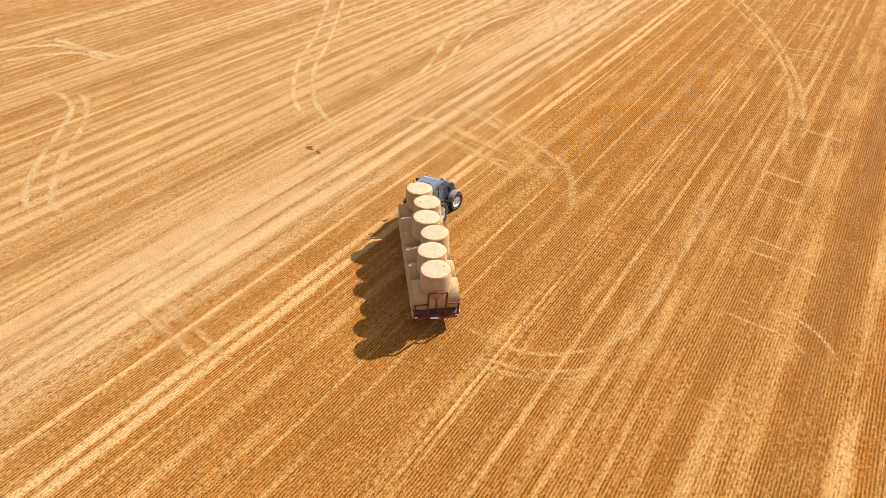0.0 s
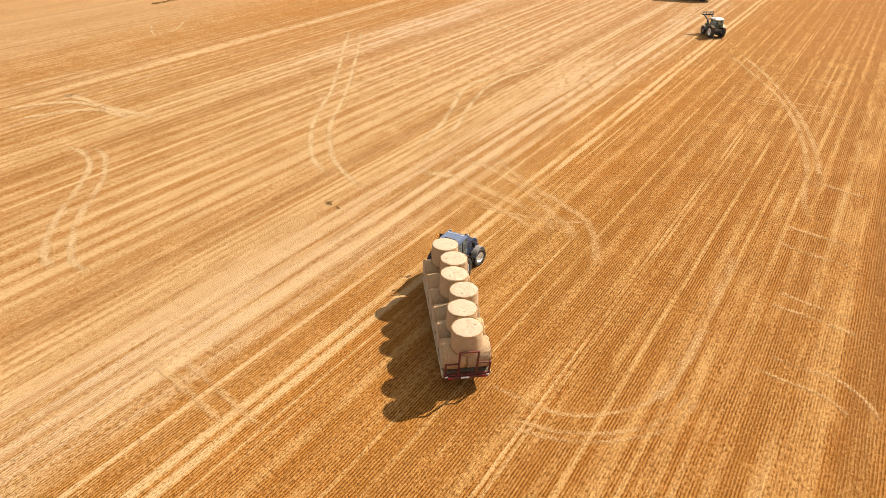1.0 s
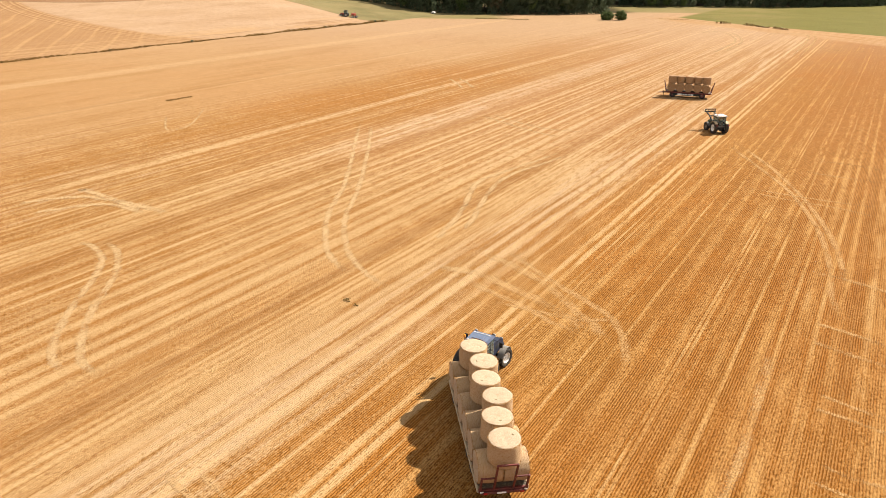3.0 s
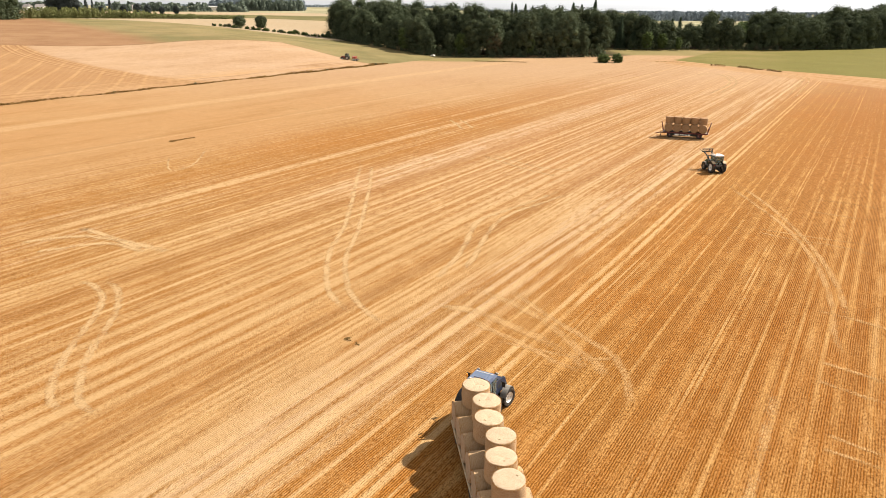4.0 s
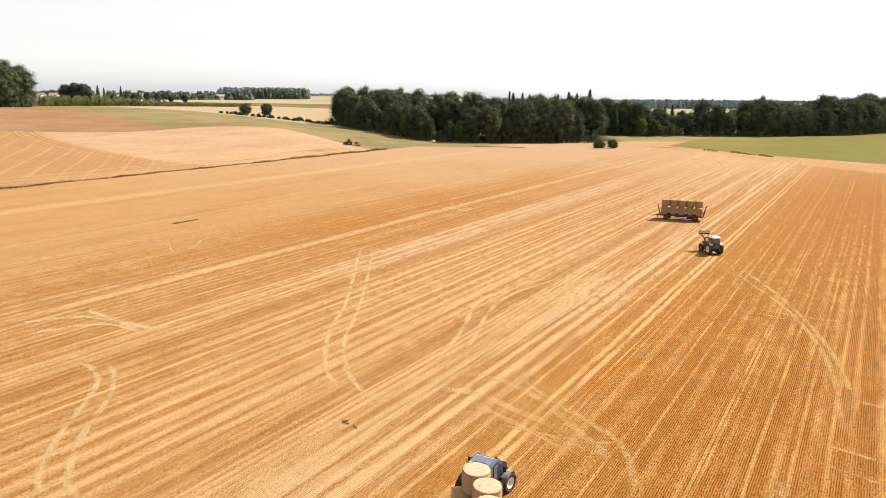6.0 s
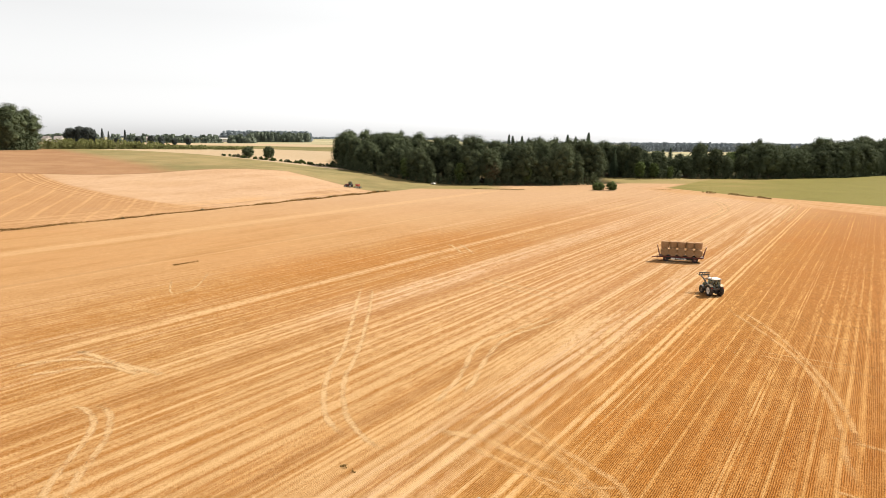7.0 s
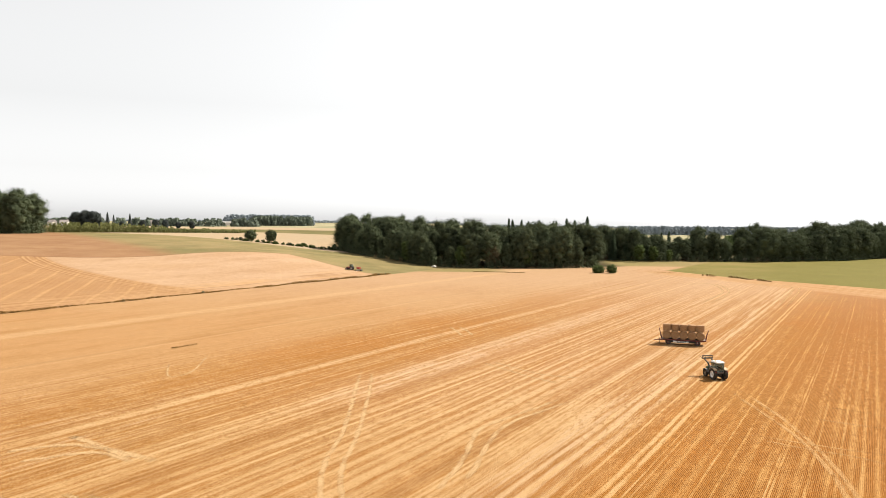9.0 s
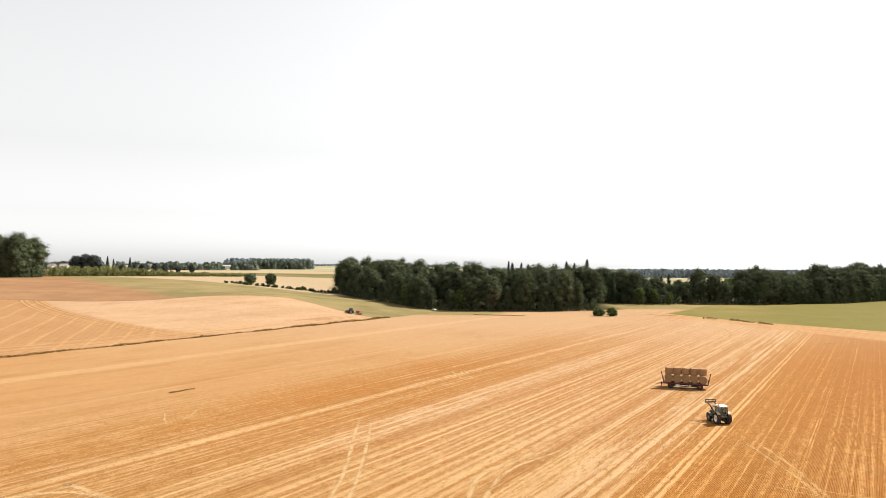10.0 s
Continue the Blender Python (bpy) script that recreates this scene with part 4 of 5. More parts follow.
def add_wheel(parent, x, y, radius, width, rim_mat, lugs=18, steer=0.0, name="wheel"):
    """Tyre, dished rim and hub; the axle lies along x."""
    sgn = 1 if x > 0 else -1
    tyre = part(name, tyre_shape(radius, width, lugs), M_TYRE, parent, "black lugged tyre", pose(x, y, radius, 0, 90 * sgn, 0) if not steer else pose(x, y, radius, 0, 0, steer) @ pose(0, 0, 0, 0, 90 * sgn, 0))
    h = width / 2
    rim = Shape().lathe([(radius * 0.585, -h * 0.78), (radius * 0.60, h * 0.80), (radius * 0.55, h * 0.78), (radius * 0.50, h * 0.25), (radius * 0.28, h * 0.15), (radius * 0.20, h * 0.4), (0.01, h * 0.42)], 28)
    part("rim", rim, rim_mat, tyre, "pale painted steel rim")
    hub = Shape().tube((0, 0, h * 0.40), (0, 0, h * 0.62), radius * 0.13, seg=12)
    for i in range(8):
        a = 2 * math.pi * i / 8
        hub.tube((radius * 0.23 * math.cos(a), radius * 0.23 * math.sin(a), h * 0.2), (radius * 0.23 * math.cos(a), radius * 0.23 * math.sin(a), h * 0.45), 0.018, seg=6)
    part("hub", hub, M_STEEL, tyre)
    return tyre


def arc_fender(r, x0, x1, a0, a1, thick=0.04, seg=12, cy=0.0, cz=0.0):
    s = Shape()
    vs = []
    for i in range(seg + 1):
        a = radians(a0 + (a1 - a0) * i / seg)
        for x in (x0, x1):
            for rr in (r, r + thick):
                vs.append((x, cy + rr * math.cos(a), cz + rr * math.sin(a)))
    fs = []
    for i in range(seg):
        k = 4 * i
        for a, b in ((0, 1), (1, 3), (3, 2), (2, 0)):
            fs.append((k + a, k + b, k + 4 + b, k + 4 + a))
    fs += [(0, 1, 3, 2), (4 * seg, 4 * seg + 1, 4 * seg + 3, 4 * seg + 2)]
    return s.add(vs, fs)


def build_tractor(m, label, paint, roof_mat, rim_mat, steer=0.0, loader=False, size=1.0):
    """Origin on the ground under the rear axle, nose along +y."""
    t = thing("tractor", m @ Matrix.Scale(size, 4), label, "tractor")
    RR, FR, WB = 0.92, 0.63, 2.5
    part("chassis", Shape().box((0, 1.1, 0.80), (0.55, 3.2, 0.50), 0.06).box((0, 2.5, 0.66), (1.5, 0.22, 0.22), 0.04).box((0, 0, 0.92), (1.5, 0.34, 0.34), 0.06), M_BLACK, t)
    hood = Shape().hull([(0.95, 1.02), (3.05, 1.00), (3.22, 1.12), (3.20, 1.50), (2.95, 1.66), (2.0, 1.80), (0.95, 1.88)], -0.46, 0.46, 0.12)
    h = part("hood", hood, paint, t, smooth=False)
    part("grille", Shape().box((0, 3.225, 1.30), (0.60, 0.03, 0.34), 0.01), M_BLACK, h)
    for sx in (-1, 1):
        part("side_vent", Shape().box((sx * 0.40, 2.3, 1.42), (0.02, 0.7, 0.22), 0.008, pose(0, 0, 0, 0, -8 * sx, 0)), M_BLACK, h)
    for sx in (-1, 1):
        part("headlight", Shape().box((sx * 0.26, 3.21, 1.52), (0.20, 0.05, 0.10), 0.02), M_STEEL, t, "clear headlight")
    part("front_weight", Shape().box((0, 3.38, 0.85), (0.75, 0.34, 0.42), 0.05), M_BLACK, t)
    cab = Shape()
    for sx in (-1, 1):
        cab.bar((sx * 0.74, -0.42, 1.15), (sx * 0.68, -0.35, 2.72), 0.09, 0.09).bar((sx * 0.76, 0.45, 1.05), (sx * 0.70, 0.42, 2.72), 0.06, 0.07).bar((sx * 0.60, 1.05, 1.1), (sx * 0.66, 0.98, 2.72), 0.08, 0.08)
        cab.box((sx * 0.72, 0.3, 1.12), (0.10, 1.5, 0.16), 0.02)
    cab.box((0, -0.42, 1.2), (1.45, 0.08, 0.22), 0.02).box((0, 1.02, 1.3), (1.2, 0.07, 0.5), 0.02).box((0, 0.3, 1.08), (1.4, 1.45, 0.08), 0.02)
    part("cab_frame", cab, M_FENDER if loader else M_BLACK, t)
    for sx in (-1, 1):
        part("side_window", Shape().box((sx * 0.715, 0.33, 1.95), (0.012, 1.32, 1.45), 0.002), M_GLASS, t)
    part("rear_window", Shape().box((0, -0.40, 2.0), (1.30, 0.012, 1.35), 0.002), M_GLASS, t)
    part("windscreen", Shape().box((0, 1.02, 2.1), (1.22, 0.012, 1.15), 0.002), M_GLASS, t)
    part("seat", Shape().box((0, 0.05, 1.45), (0.5, 0.5, 0.14), 0.05).box((0, -0.18, 1.8), (0.48, 0.14, 0.62), 0.05), M_BLACK, t)
    part("steering_wheel", Shape().lathe([(0.19, -0.015), (0.21, 0), (0.19, 0.015), (0.17, 0)], 18, pose(0, 0.62, 1.75, -35, 0, 0), True).tube((0, 0.62, 1.75), (0, 0.8, 1.3), 0.03), M_BLACK, t)
    roof = Shape().hull([(-0.55, 2.74), (1.10, 2.72), (1.15, 2.80), (0.98, 2.93), (-0.38, 2.96), (-0.55, 2.88)], -0.70, 0.70, 0.08)
    r = part("roof", roof, roof_mat, t, smooth=False)
    part("roof_hatch", Shape().box((0, 0.35, 2.975), (0.75, 0.62, 0.05), 0.02), roof_mat, r)
    if roof_mat == M_ROOF_BLUE:
        for yy, zz in ((-0.18, 2.965), (0.80, 2.945)):
            part("roof_stripe", Shape().box((0, yy, zz), (1.15, 0.035, 0.03), 0.006), M_WHITE, r, "thin white strip")
    for sx in (-1, 1):
        part("work_light", Shape().box((sx * 0.62, -0.66, 2.86), (0.18, 0.08, 0.11), 0.02), M_STEEL, t)
        part("work_light", Shape().box((sx * 0.62, 1.23, 2.84), (0.18, 0.08, 0.11), 0.02), M_STEEL, t)
        mir = part("mirror", Shape().box((sx * 1.18, 1.02, 2.35), (0.22, 0.07, 0.36), 0.03), M_BLACK, t)
        part("mirror_arm", Shape().tube((sx * 0.70, 1.0, 2.62), (sx * 1.16, 1.02, 2.50), 0.02, seg=8), M_BLACK, mir)
        part("rear_fender", arc_fender(RR + 0.07, sx * 0.66, sx * 1.20, 35 if loader else 10, 135 if loader else 165, cz=RR), M_RAIL if loader else M_BLACK, t)
        part("front_fender", arc_fender(FR + 0.06, sx * 0.62, sx * 1.02, 25, 160, cy=WB, cz=FR, seg=10), M_FENDER, t)
        part("tail_light", Shape().box((sx * 1.0, -1.0, 1.45), (0.26, 0.05, 0.10), 0.015), M_REDLENS, t, "red tail light")
        part("step", Shape().box((sx * 0.85, 0.98, 0.55), (0.28, 0.36, 0.04), 0.01).box((sx * 0.85, 0.98, 0.82), (0.28, 0.36, 0.04), 0.01).bar((sx * 0.98, 0.98, 0.5), (sx * 0.98, 0.98, 1.05), 0.05, 0.04), M_BLACK, t)
        part("fuel_tank", Shape().box((sx * 0.52, 1.45, 0.72), (0.42, 0.9, 0.46), 0.08), M_BLACK, t)
        add_wheel(t, sx * 0.93, 0.0, RR, 0.56, rim_mat, 18, name="rear_wheel")
        add_wheel(t, sx * 0.84, WB, FR, 0.44, M_DECK if loader else rim_mat, 16, steer, name="front_wheel")
    part("exhaust", Shape().tube((0.55, 1.12, 1.5), (0.55, 1.12, 2.85), 0.055, seg=12).tube((0.55, 1.12, 2.85), (0.62, 1.02, 2.98), 0.05, seg=12).tube((0.55, 1.12, 1.6), (0.55, 1.12, 2.25), 0.09, seg=12), M_BLACK, t, "black exhaust stack")
    b = part("beacon", Shape().lathe([(0.07, 0), (0.075, 0.10), (0.06, 0.17), (0.01, 0.19)], 14, pose(-0.72, -0.2, 3.02)), M_AMBER, t, "amber warning beacon")
    part("beacon_stalk", Shape().tube((-0.72, -0.2, 2.85), (-0.72, -0.2, 3.03), 0.02, seg=8), M_BLACK, b)
    link = Shape()
    for sx in (-1, 1):
        link.bar((sx * 0.38, -0.35, 0.75), (sx * 0.45, -1.05, 0.62), 0.07, 0.09).tube((sx * 0.40, -0.3, 1.15), (sx * 0.43, -0.85, 0.68), 0.03, seg=8)
    part("lift_arm", link.box((0, -0.62, 0.52), (0.22, 0.5, 0.10), 0.02), M_BLACK, t)
    if loader:
        arm = Shape()
        for sx in (-1, 1):
            arm.bar((sx * 0.60, 1.25, 1.70), (sx * 0.60, 2.5, 2.35), 0.14, 0.20).bar((sx * 0.60, 2.45, 2.36), (sx * 0.60, 3.5, 2.75), 0.13, 0.18)
            arm.bar((sx * 0.60, 1.3, 0.9), (sx * 0.60, 1.25, 1.75), 0.16, 0.2).tube((sx * 0.60, 1.5, 1.2), (sx * 0.60, 2.35, 2.15), 0.05, seg=8)
        arm.bar((-0.60, 2.5, 2.35), (0.60, 2.5, 2.35), 0.12, 0.12)
        part("loader_arm", arm, M_BLACK, t)
        grab = part("bale_grab", Shape().bar((-0.95, 3.6, 2.8), (0.95, 3.6, 2.8), 0.16, 0.18).bar((-0.95, 3.6, 3.2), (0.95, 3.6, 3.2), 0.12, 0.12), M_BLACK, t)
        for sx in (-0.85, -0.3, 0.3, 0.85):
            part("tine", Shape().bar((sx, 3.6, 2.75), (sx, 3.6, 3.22), 0.09, 0.09).tube((sx, 3.65, 2.8), (sx * 1.1, 4.7, 3.05), 0.05, 0.012, seg=8), M_BLACK, grab)
    return t


def build_bale_trailer(m, label, length, width, bed, axles, mat_side, rack_lean, marks=False, wheel=0.46):
    """Flat bale trailer; origin on the ground under the middle, drawbar along +y."""
    t = thing("bale_trailer", m, label, "trailer")
    L, W = length / 2, width / 2
    deck = part("deck", Shape().box((0, 0, bed - 0.06), (width - 0.1, length, 0.07), 0.01), M_DECK, t, "grey worn wooden deck")
    n = int(length / 0.45)
    plank = Shape().box((0, 0, 0), (width - 0.14, length / n - 0.02, 0.03), 0.006).mesh("plank", M_DECK)
    for i in range(n):
        part("plank", plank, M_DECK, deck, at=pose(0, -L + (i + 0.5) * length / n, bed - 0.015))
    for sx in (-1, 1):
        part("side_rail", Shape().box((sx * (W - 0.03), 0, bed - 0.09), (0.09, length, 0.20), 0.015), mat_side, t, "pale straw-dusted side rail")
        part("main_beam", Shape().box((sx * 0.42, 0, bed - 0.26), (0.14, length - 0.2, 0.26), 0.02), M_RED, t)
        for k in range(6):
            part("cross_outrigger", Shape().bar((sx * 0.45, -L + 0.6 + k * (length - 1.2) / 5, bed - 0.2), (sx * (W - 0.1), -L + 0.6 + k * (length - 1.2) / 5, bed - 0.14), 0.08, 0.10), M_RED, t)
        for a in axles:
            add_wheel(t, sx * (W - 0.26), a, wheel, 0.36, M_RED, 12)
    for a in axles:
        part("axle", Shape().tube((-W + 0.3, a, wheel), (W - 0.3, a, wheel), 0.07).box((0.42, a, 0.62), (0.12, 0.9, 0.10), 0.02).box((-0.42, a, 0.62), (0.12, 0.9, 0.10), 0.02), M_BLACK, t)
    part("drawbar", Shape().bar((-0.42, L - 0.1, bed - 0.3), (0, L + 1.25, 0.62), 0.12, 0.14).bar((0.42, L - 0.1, bed - 0.3), (0, L + 1.25, 0.62), 0.12, 0.14).box((0, L + 1.32, 0.60), (0.16, 0.30, 0.12), 0.03), M_RED, t)
    part("parking_jack", Shape().tube((0.25, L + 0.5, 0.12), (0.25, L + 0.5, 0.95), 0.05).box((0.25, L + 0.5, 0.09), (0.2, 0.2, 0.04), 0.01), M_BLACK, t)
    for end, sgn in (("headboard", 1), ("tail_rack", -1)):
        lean = Vector((0, sgn * rack_lean, 0))
        y0 = sgn * (L + 0.05)
        rack = part(end, Shape().bar((-W + 0.05, y0, bed - 0.05), (W - 0.05, y0, bed - 0.05), 0.12, 0.16), M_RED, t, "dark red steel rack")
        tops = ((-W + 0.12, 0.95), (-0.45, 1.88), (0.45, 1.88), (W - 0.12, 0.95))
        for xx, hh in tops:
            part("post", Shape().bar((xx, y0, bed - 0.1), Vector((xx, y0, bed + hh)) + lean * hh, 0.09, 0.09), M_RED, rack)
        part("rail", Shape().bar(Vector((-0.45, y0, bed + 1.85)) + lean * 1.85, Vector((0.45, y0, bed + 1.85)) + lean * 1.85, 0.08, 0.08), M_RED, rack)
        for x0, x1 in ((-W + 0.12, -0.45), (0.45, W - 0.12)):
            part("rail", Shape().bar(Vector((x0, y0, bed + 0.90)) + lean * 0.90, Vector((x1, y0, bed + 0.90)) + lean * 0.90, 0.07, 0.07), M_RED, rack)
    lb = part("light_bar", Shape().box((0, -L - 0.16, bed - 0.12), (width - 0.3, 0.06, 0.14), 0.01), M_RED, t, "dark red lamp bar")
    part("blank_plate", Shape().box((-0.1, -L - 0.20, bed - 0.12), (0.42, 0.02, 0.09), 0.004), M_WHITE, lb)
    for sx in (-1, 1):
        part("tail_light", Shape().box((sx * (W - 0.35), -L - 0.21, bed - 0.12), (0.18, 0.05, 0.10), 0.02), M_REDLENS, t, "red tail light")
        part("marker_board", Shape().box((sx * (W - 0.18), -L - 0.20, bed - 0.02), (0.16, 0.02, 0.07), 0.004, pose(0, 0, 0, 0, sx * 12, 0)), M_WHITE, t, "white marker board")
        part("mudguard", Shape().box((sx * (W - 0.26), axles[0], 2 * wheel + 0.05), (0.38, 1.0, 0.03), 0.01), M_BLACK, t)
    if marks:
        # the maker's sign becomes plain white bars
        for sx in (-1,):
            for yy, ww, hh in ((1.45, 0.75, 0.30), (0.75, 0.35, 0.16), (0.30, 0.42, 0.16), (-0.20, 0.42, 0.16), (-0.72, 0.45, 0.24)):
                part("sign_bar", Shape().box((sx * (W + 0.02), yy, bed - 0.42), (0.02, ww, hh), 0.004), M_WHITE, t, "white sign bar")
            part("side_skirt", Shape().box((sx * (W - 0.01), 0.3, bed - 0.42), (0.03, length * 0.62, 0.42), 0.008), M_BLACK, t, "black side skirt")
    return t


NEAR_TRAILER = pose(-1.265, 30.84, 0, 0, 0, 9.15)
BED = 0.93
build_bale_trailer(NEAR_TRAILER @ pose(0, 0.40, 0), "flat dark red bale trailer loaded with straw bales", 8.95, 2.4, BED, (-1.0, -2.15, 3.6), M_RAIL, 0.36)
load_bales(NEAR_TRAILER @ pose(0, 0.35, 0), 6, 1.512, BED, 0.755, 1.17, (0.0, 0.27, 0.06, 0.36, 0.0, 0.0), "bales on the trailer", 1.59, -0.30)
build_tractor(pose(-1.66, 36.8, 0, 0, 0, -27), "dark blue tractor with dusty roof, pulling a bale trailer", M_BLUE, M_ROOF_BLUE, M_WHITE, -12, False, 0.96)

FAR_TRAILER = pose(39.8, 132.3, 0, 0, 0, 72)
build_bale_trailer(FAR_TRAILER, "dark red bale trailer parked on the stubble, fully loaded", 7.75, 2.5, 1.05, (2.7, -2.5), M_RED, 0.27, True, 0.55)
load_bales(FAR_TRAILER, 5, 1.52, 1.05, 0.75, 1.20, (0.0, 0.05, -0.05, 0.04, 0.0), "bales on the parked trailer", 1.50, 0.0, 0.745, (M_SHADED_BALE, M_SHADED_BALE_END))
build_tractor(pose(35.4, 102.8, 0, 0, 0, 9), "dark green tractor with white roof and raised front loader", M_GREEN, M_WHITE, M_WHITE, 0, True, 0.91)

build_tractor(on(-50.0, 301.0, 80), "red tractor working on the far hillside field", M_ORANGE, M_BLACK, M_STEEL, 0, False, 0.84)


def build_implement(m):
    t = thing("disc_harrow", m, "orange-red disc harrow hitched behind a tractor", "implement")
    part("frame", Shape().box((0, 0, 1.0), (2.8, 0.16, 0.2), 0.02).box((0, -1.2, 1.0), (2.8, 0.16, 0.2), 0.02).bar((0, 1.4, 0.8), (0, -1.8, 1.05), 0.16, 0.2), M_ORANGE, t)
    for row in (0, -1.2):
        for k in range(8):
            part("disc", Shape().lathe([(0.30, -0.02), (0.02, 0.03)], 16, pose(-1.3 + k * 0.37, row, 0.30, 0, 90, 15)).bar((-1.3 + k * 0.37, row, 0.35), (-1.3 + k * 0.37, row, 0.95), 0.05, 0.07), M_STEEL, t)
    part("roller", Shape().tube((-1.4, -1.9, 0.28), (1.4, -1.9, 0.28), 0.28, seg=18).bar((-1.4, -1.9, 0.3), (-1.3, -1.2, 1.0), 0.08, 0.08).bar((1.4, -1.9, 0.3), (1.3, -1.2, 1.0), 0.08, 0.08), M_BLACK, t)
    part("hopper", Shape().hull([(-1.1, 1.1), (0.3, 1.1), (0.6, 1.9), (-1.4, 1.9)], -1.1, 1.1), M_ORANGE, t, smooth=False)
    return t


build_implement(on(-47.4, 301.4, 80) @ Matrix.Scale(0.85, 4))


# ---- trees ----
def crown_shape(lobes, leaves, size, rng):
    """Many small leaf clumps over uneven lobes, with gaps; lobes are (centre, radii)."""
    s = Shape()
    total = sum(r.x * r.y + r.x * r.z + r.y * r.z for _, r in lobes)
    for c, r in lobes:
        n = int(leaves * (r.x * r.y + r.x * r.z + r.y * r.z) / total)
        for _ in range(n):
            d = Vector((rng.gauss(0, 1), rng.gauss(0, 1), rng.gauss(0.25, 1))).normalized()
            k = rng.uniform(0.68, 1.10) * (1 + 0.26 * noise.noise(d * 2.3 + c) + 0.24 * noise.noise(d * 5.5 + c * 3))
            p = c + Vector((d.x * r.x, d.y * r.y, d.z * r.z)) * k
            nrm = (d + Vector((rng.gauss(0, 0.22), rng.gauss(0, 0.22), rng.gauss(0.2, 0.22)))).normalized()
            a = nrm.orthogonal().normalized()
            a.rotate(Matrix.Rotation(rng.uniform(0, 6.28), 3, nrm))
            b = nrm.cross(a)
            w, h = size * rng.uniform(0.6, 1.3), size * rng.uniform(0.6, 1.3)
            bend = nrm * size * rng.uniform(-0.35, -0.1)
            s.add([p - a * w + bend, p - b * h * 0.8, p + a * w + bend, p + b * h * 1.1 + nrm * size * 0.2], [(0, 1, 2), (0, 2, 3)])
        core = bmesh.new()
        bmesh.ops.create_icosphere(core, subdivisions=2, radius=0.54)
        for q in core.verts:
            q.co = q.co * (1 + 0.35 * noise.noise(q.co * 2.5 + c))
        s.take(core, Matrix.Translation(c) @ Matrix.Diagonal((r.x, r.y, r.z, 1)))
    return s


def plain_mesh(shape, name, mat):
    me = bpy.data.meshes.new(name)
    me.from_pydata(shape.v, [], shape.f)
    me.materials.append(mat)
    return me


def make_broadleaf(seed, height, spread, leaf_mat, name, label, category="tree", leaves=8600, size=0.28, group="", low=0.10, lobes=30):
    """A tapered trunk with limbs under an egg-shaped crown of many uneven lobes."""
    rng = random.Random(seed)
    t = thing(name, pose(0, 0, -500), label, category, group)
    trunk = Shape().tube((0, 0, -0.3), (0.1, 0.05, height * 0.35), height * 0.022, height * 0.015, 9).tube((0.1, 0.05, height * 0.35), (0.0, 0.1, height * 0.8), height * 0.015, height * 0.004, 8)
    mid, half = height * (0.5 + low / 2), height * (0.5 - low / 2)
    bumps = [(Vector((0, 0, mid)), Vector((spread * 0.36, spread * 0.36, half * 0.82)))]
    for i in range(lobes):
        f = -0.92 + 1.84 * (i + 0.5) / lobes
        a = 2.399 * i + rng.uniform(-0.5, 0.5)
        wide = math.sqrt(max(0.0, 1 - abs(f) ** (2.6 if f < 0 else 2.0)))
        k = rng.uniform(0.15, 0.29)
        rr = spread * 0.5 * wide * rng.uniform(0.70, 0.98) - spread * k * 0.35
        c = Vector((math.cos(a) * rr, math.sin(a) * rr, mid + half * f * rng.uniform(0.84, 0.97)))
        bumps.append((c, Vector((spread * k, spread * k, spread * k * rng.uniform(0.75, 1.15)))))
        if i % 3 == 0:
            trunk.tube((0.05, 0.05, max(1.0, c.z * 0.6)), c, height * 0.008, height * 0.002, 6)
    part("trunk", trunk, M_BARK, t)
    part("crown", plain_mesh(crown_shape(bumps, leaves, size, rng), "crown", leaf_mat), leaf_mat, t)
    return t


def make_conifer(seed, height, spread, name, label, group="", mat=M_NEEDLE):
    rng = random.Random(seed)
    t = thing(name, pose(0, 0, -500), label, "tree", group)
    part("trunk", Shape().tube((0, 0, -0.3), (0, 0, height * 0.98), height * 0.016, 0.05, 8), M_BARK, t)
    s = Shape()
    z = height * 0.10
    while z < height * 0.99:
        rad = spread * 0.5 * (1 - z / height) ** 0.85 + 0.22
        n = max(11, int(rad * 9))
        for i in range(n):
            a = rng.uniform(0, 6.28)
            L = rad * rng.uniform(0.65, 1.1)
            d, w = Vector((math.cos(a), math.sin(a), 0)), Vector((-math.sin(a), math.cos(a), 0))
            for k in range(max(2, int(L / 0.55))):
                q = Vector((0, 0, z)) + d * (L * (k + 1) / max(2, int(L / 0.55))) + Vector((0, 0, -0.22 * L * k / 4 + rng.uniform(-0.2, 0.2)))
                h = rng.uniform(0.25, 0.5) * (1.15 - 0.55 * z / height)
                s.add([q - w * h, q - d * h * 0.8 + Vector((0, 0, 0.2)), q + w * h, q + d * h * 0.9 - Vector((0, 0, 0.3))], [(0, 1, 2), (0, 2, 3)])
        z += height * 0.017
    part("crown", plain_mesh(s, "crown", mat), mat, t)
    return t


def plant(models, places, rng, scale=(0.85, 1.15), tall=None):
    """Sets copies of the model trees on the land; tall gives a height factor along x."""
    for x, y in places:
        k = rng.uniform(*scale)
        if tall:
            k *= np.interp(x, *tall) * (1 + 0.17 * noise.noise((x / 13.0, y / 13.0, 0.5)))
        wide = k * rng.uniform(0.9, 1.25)
        copy_thing(rng.choice(models), on(x, y, rng.uniform(0, 360), -0.1) @ Matrix.Diagonal((wide, wide * rng.uniform(0.9, 1.1), k, 1)))


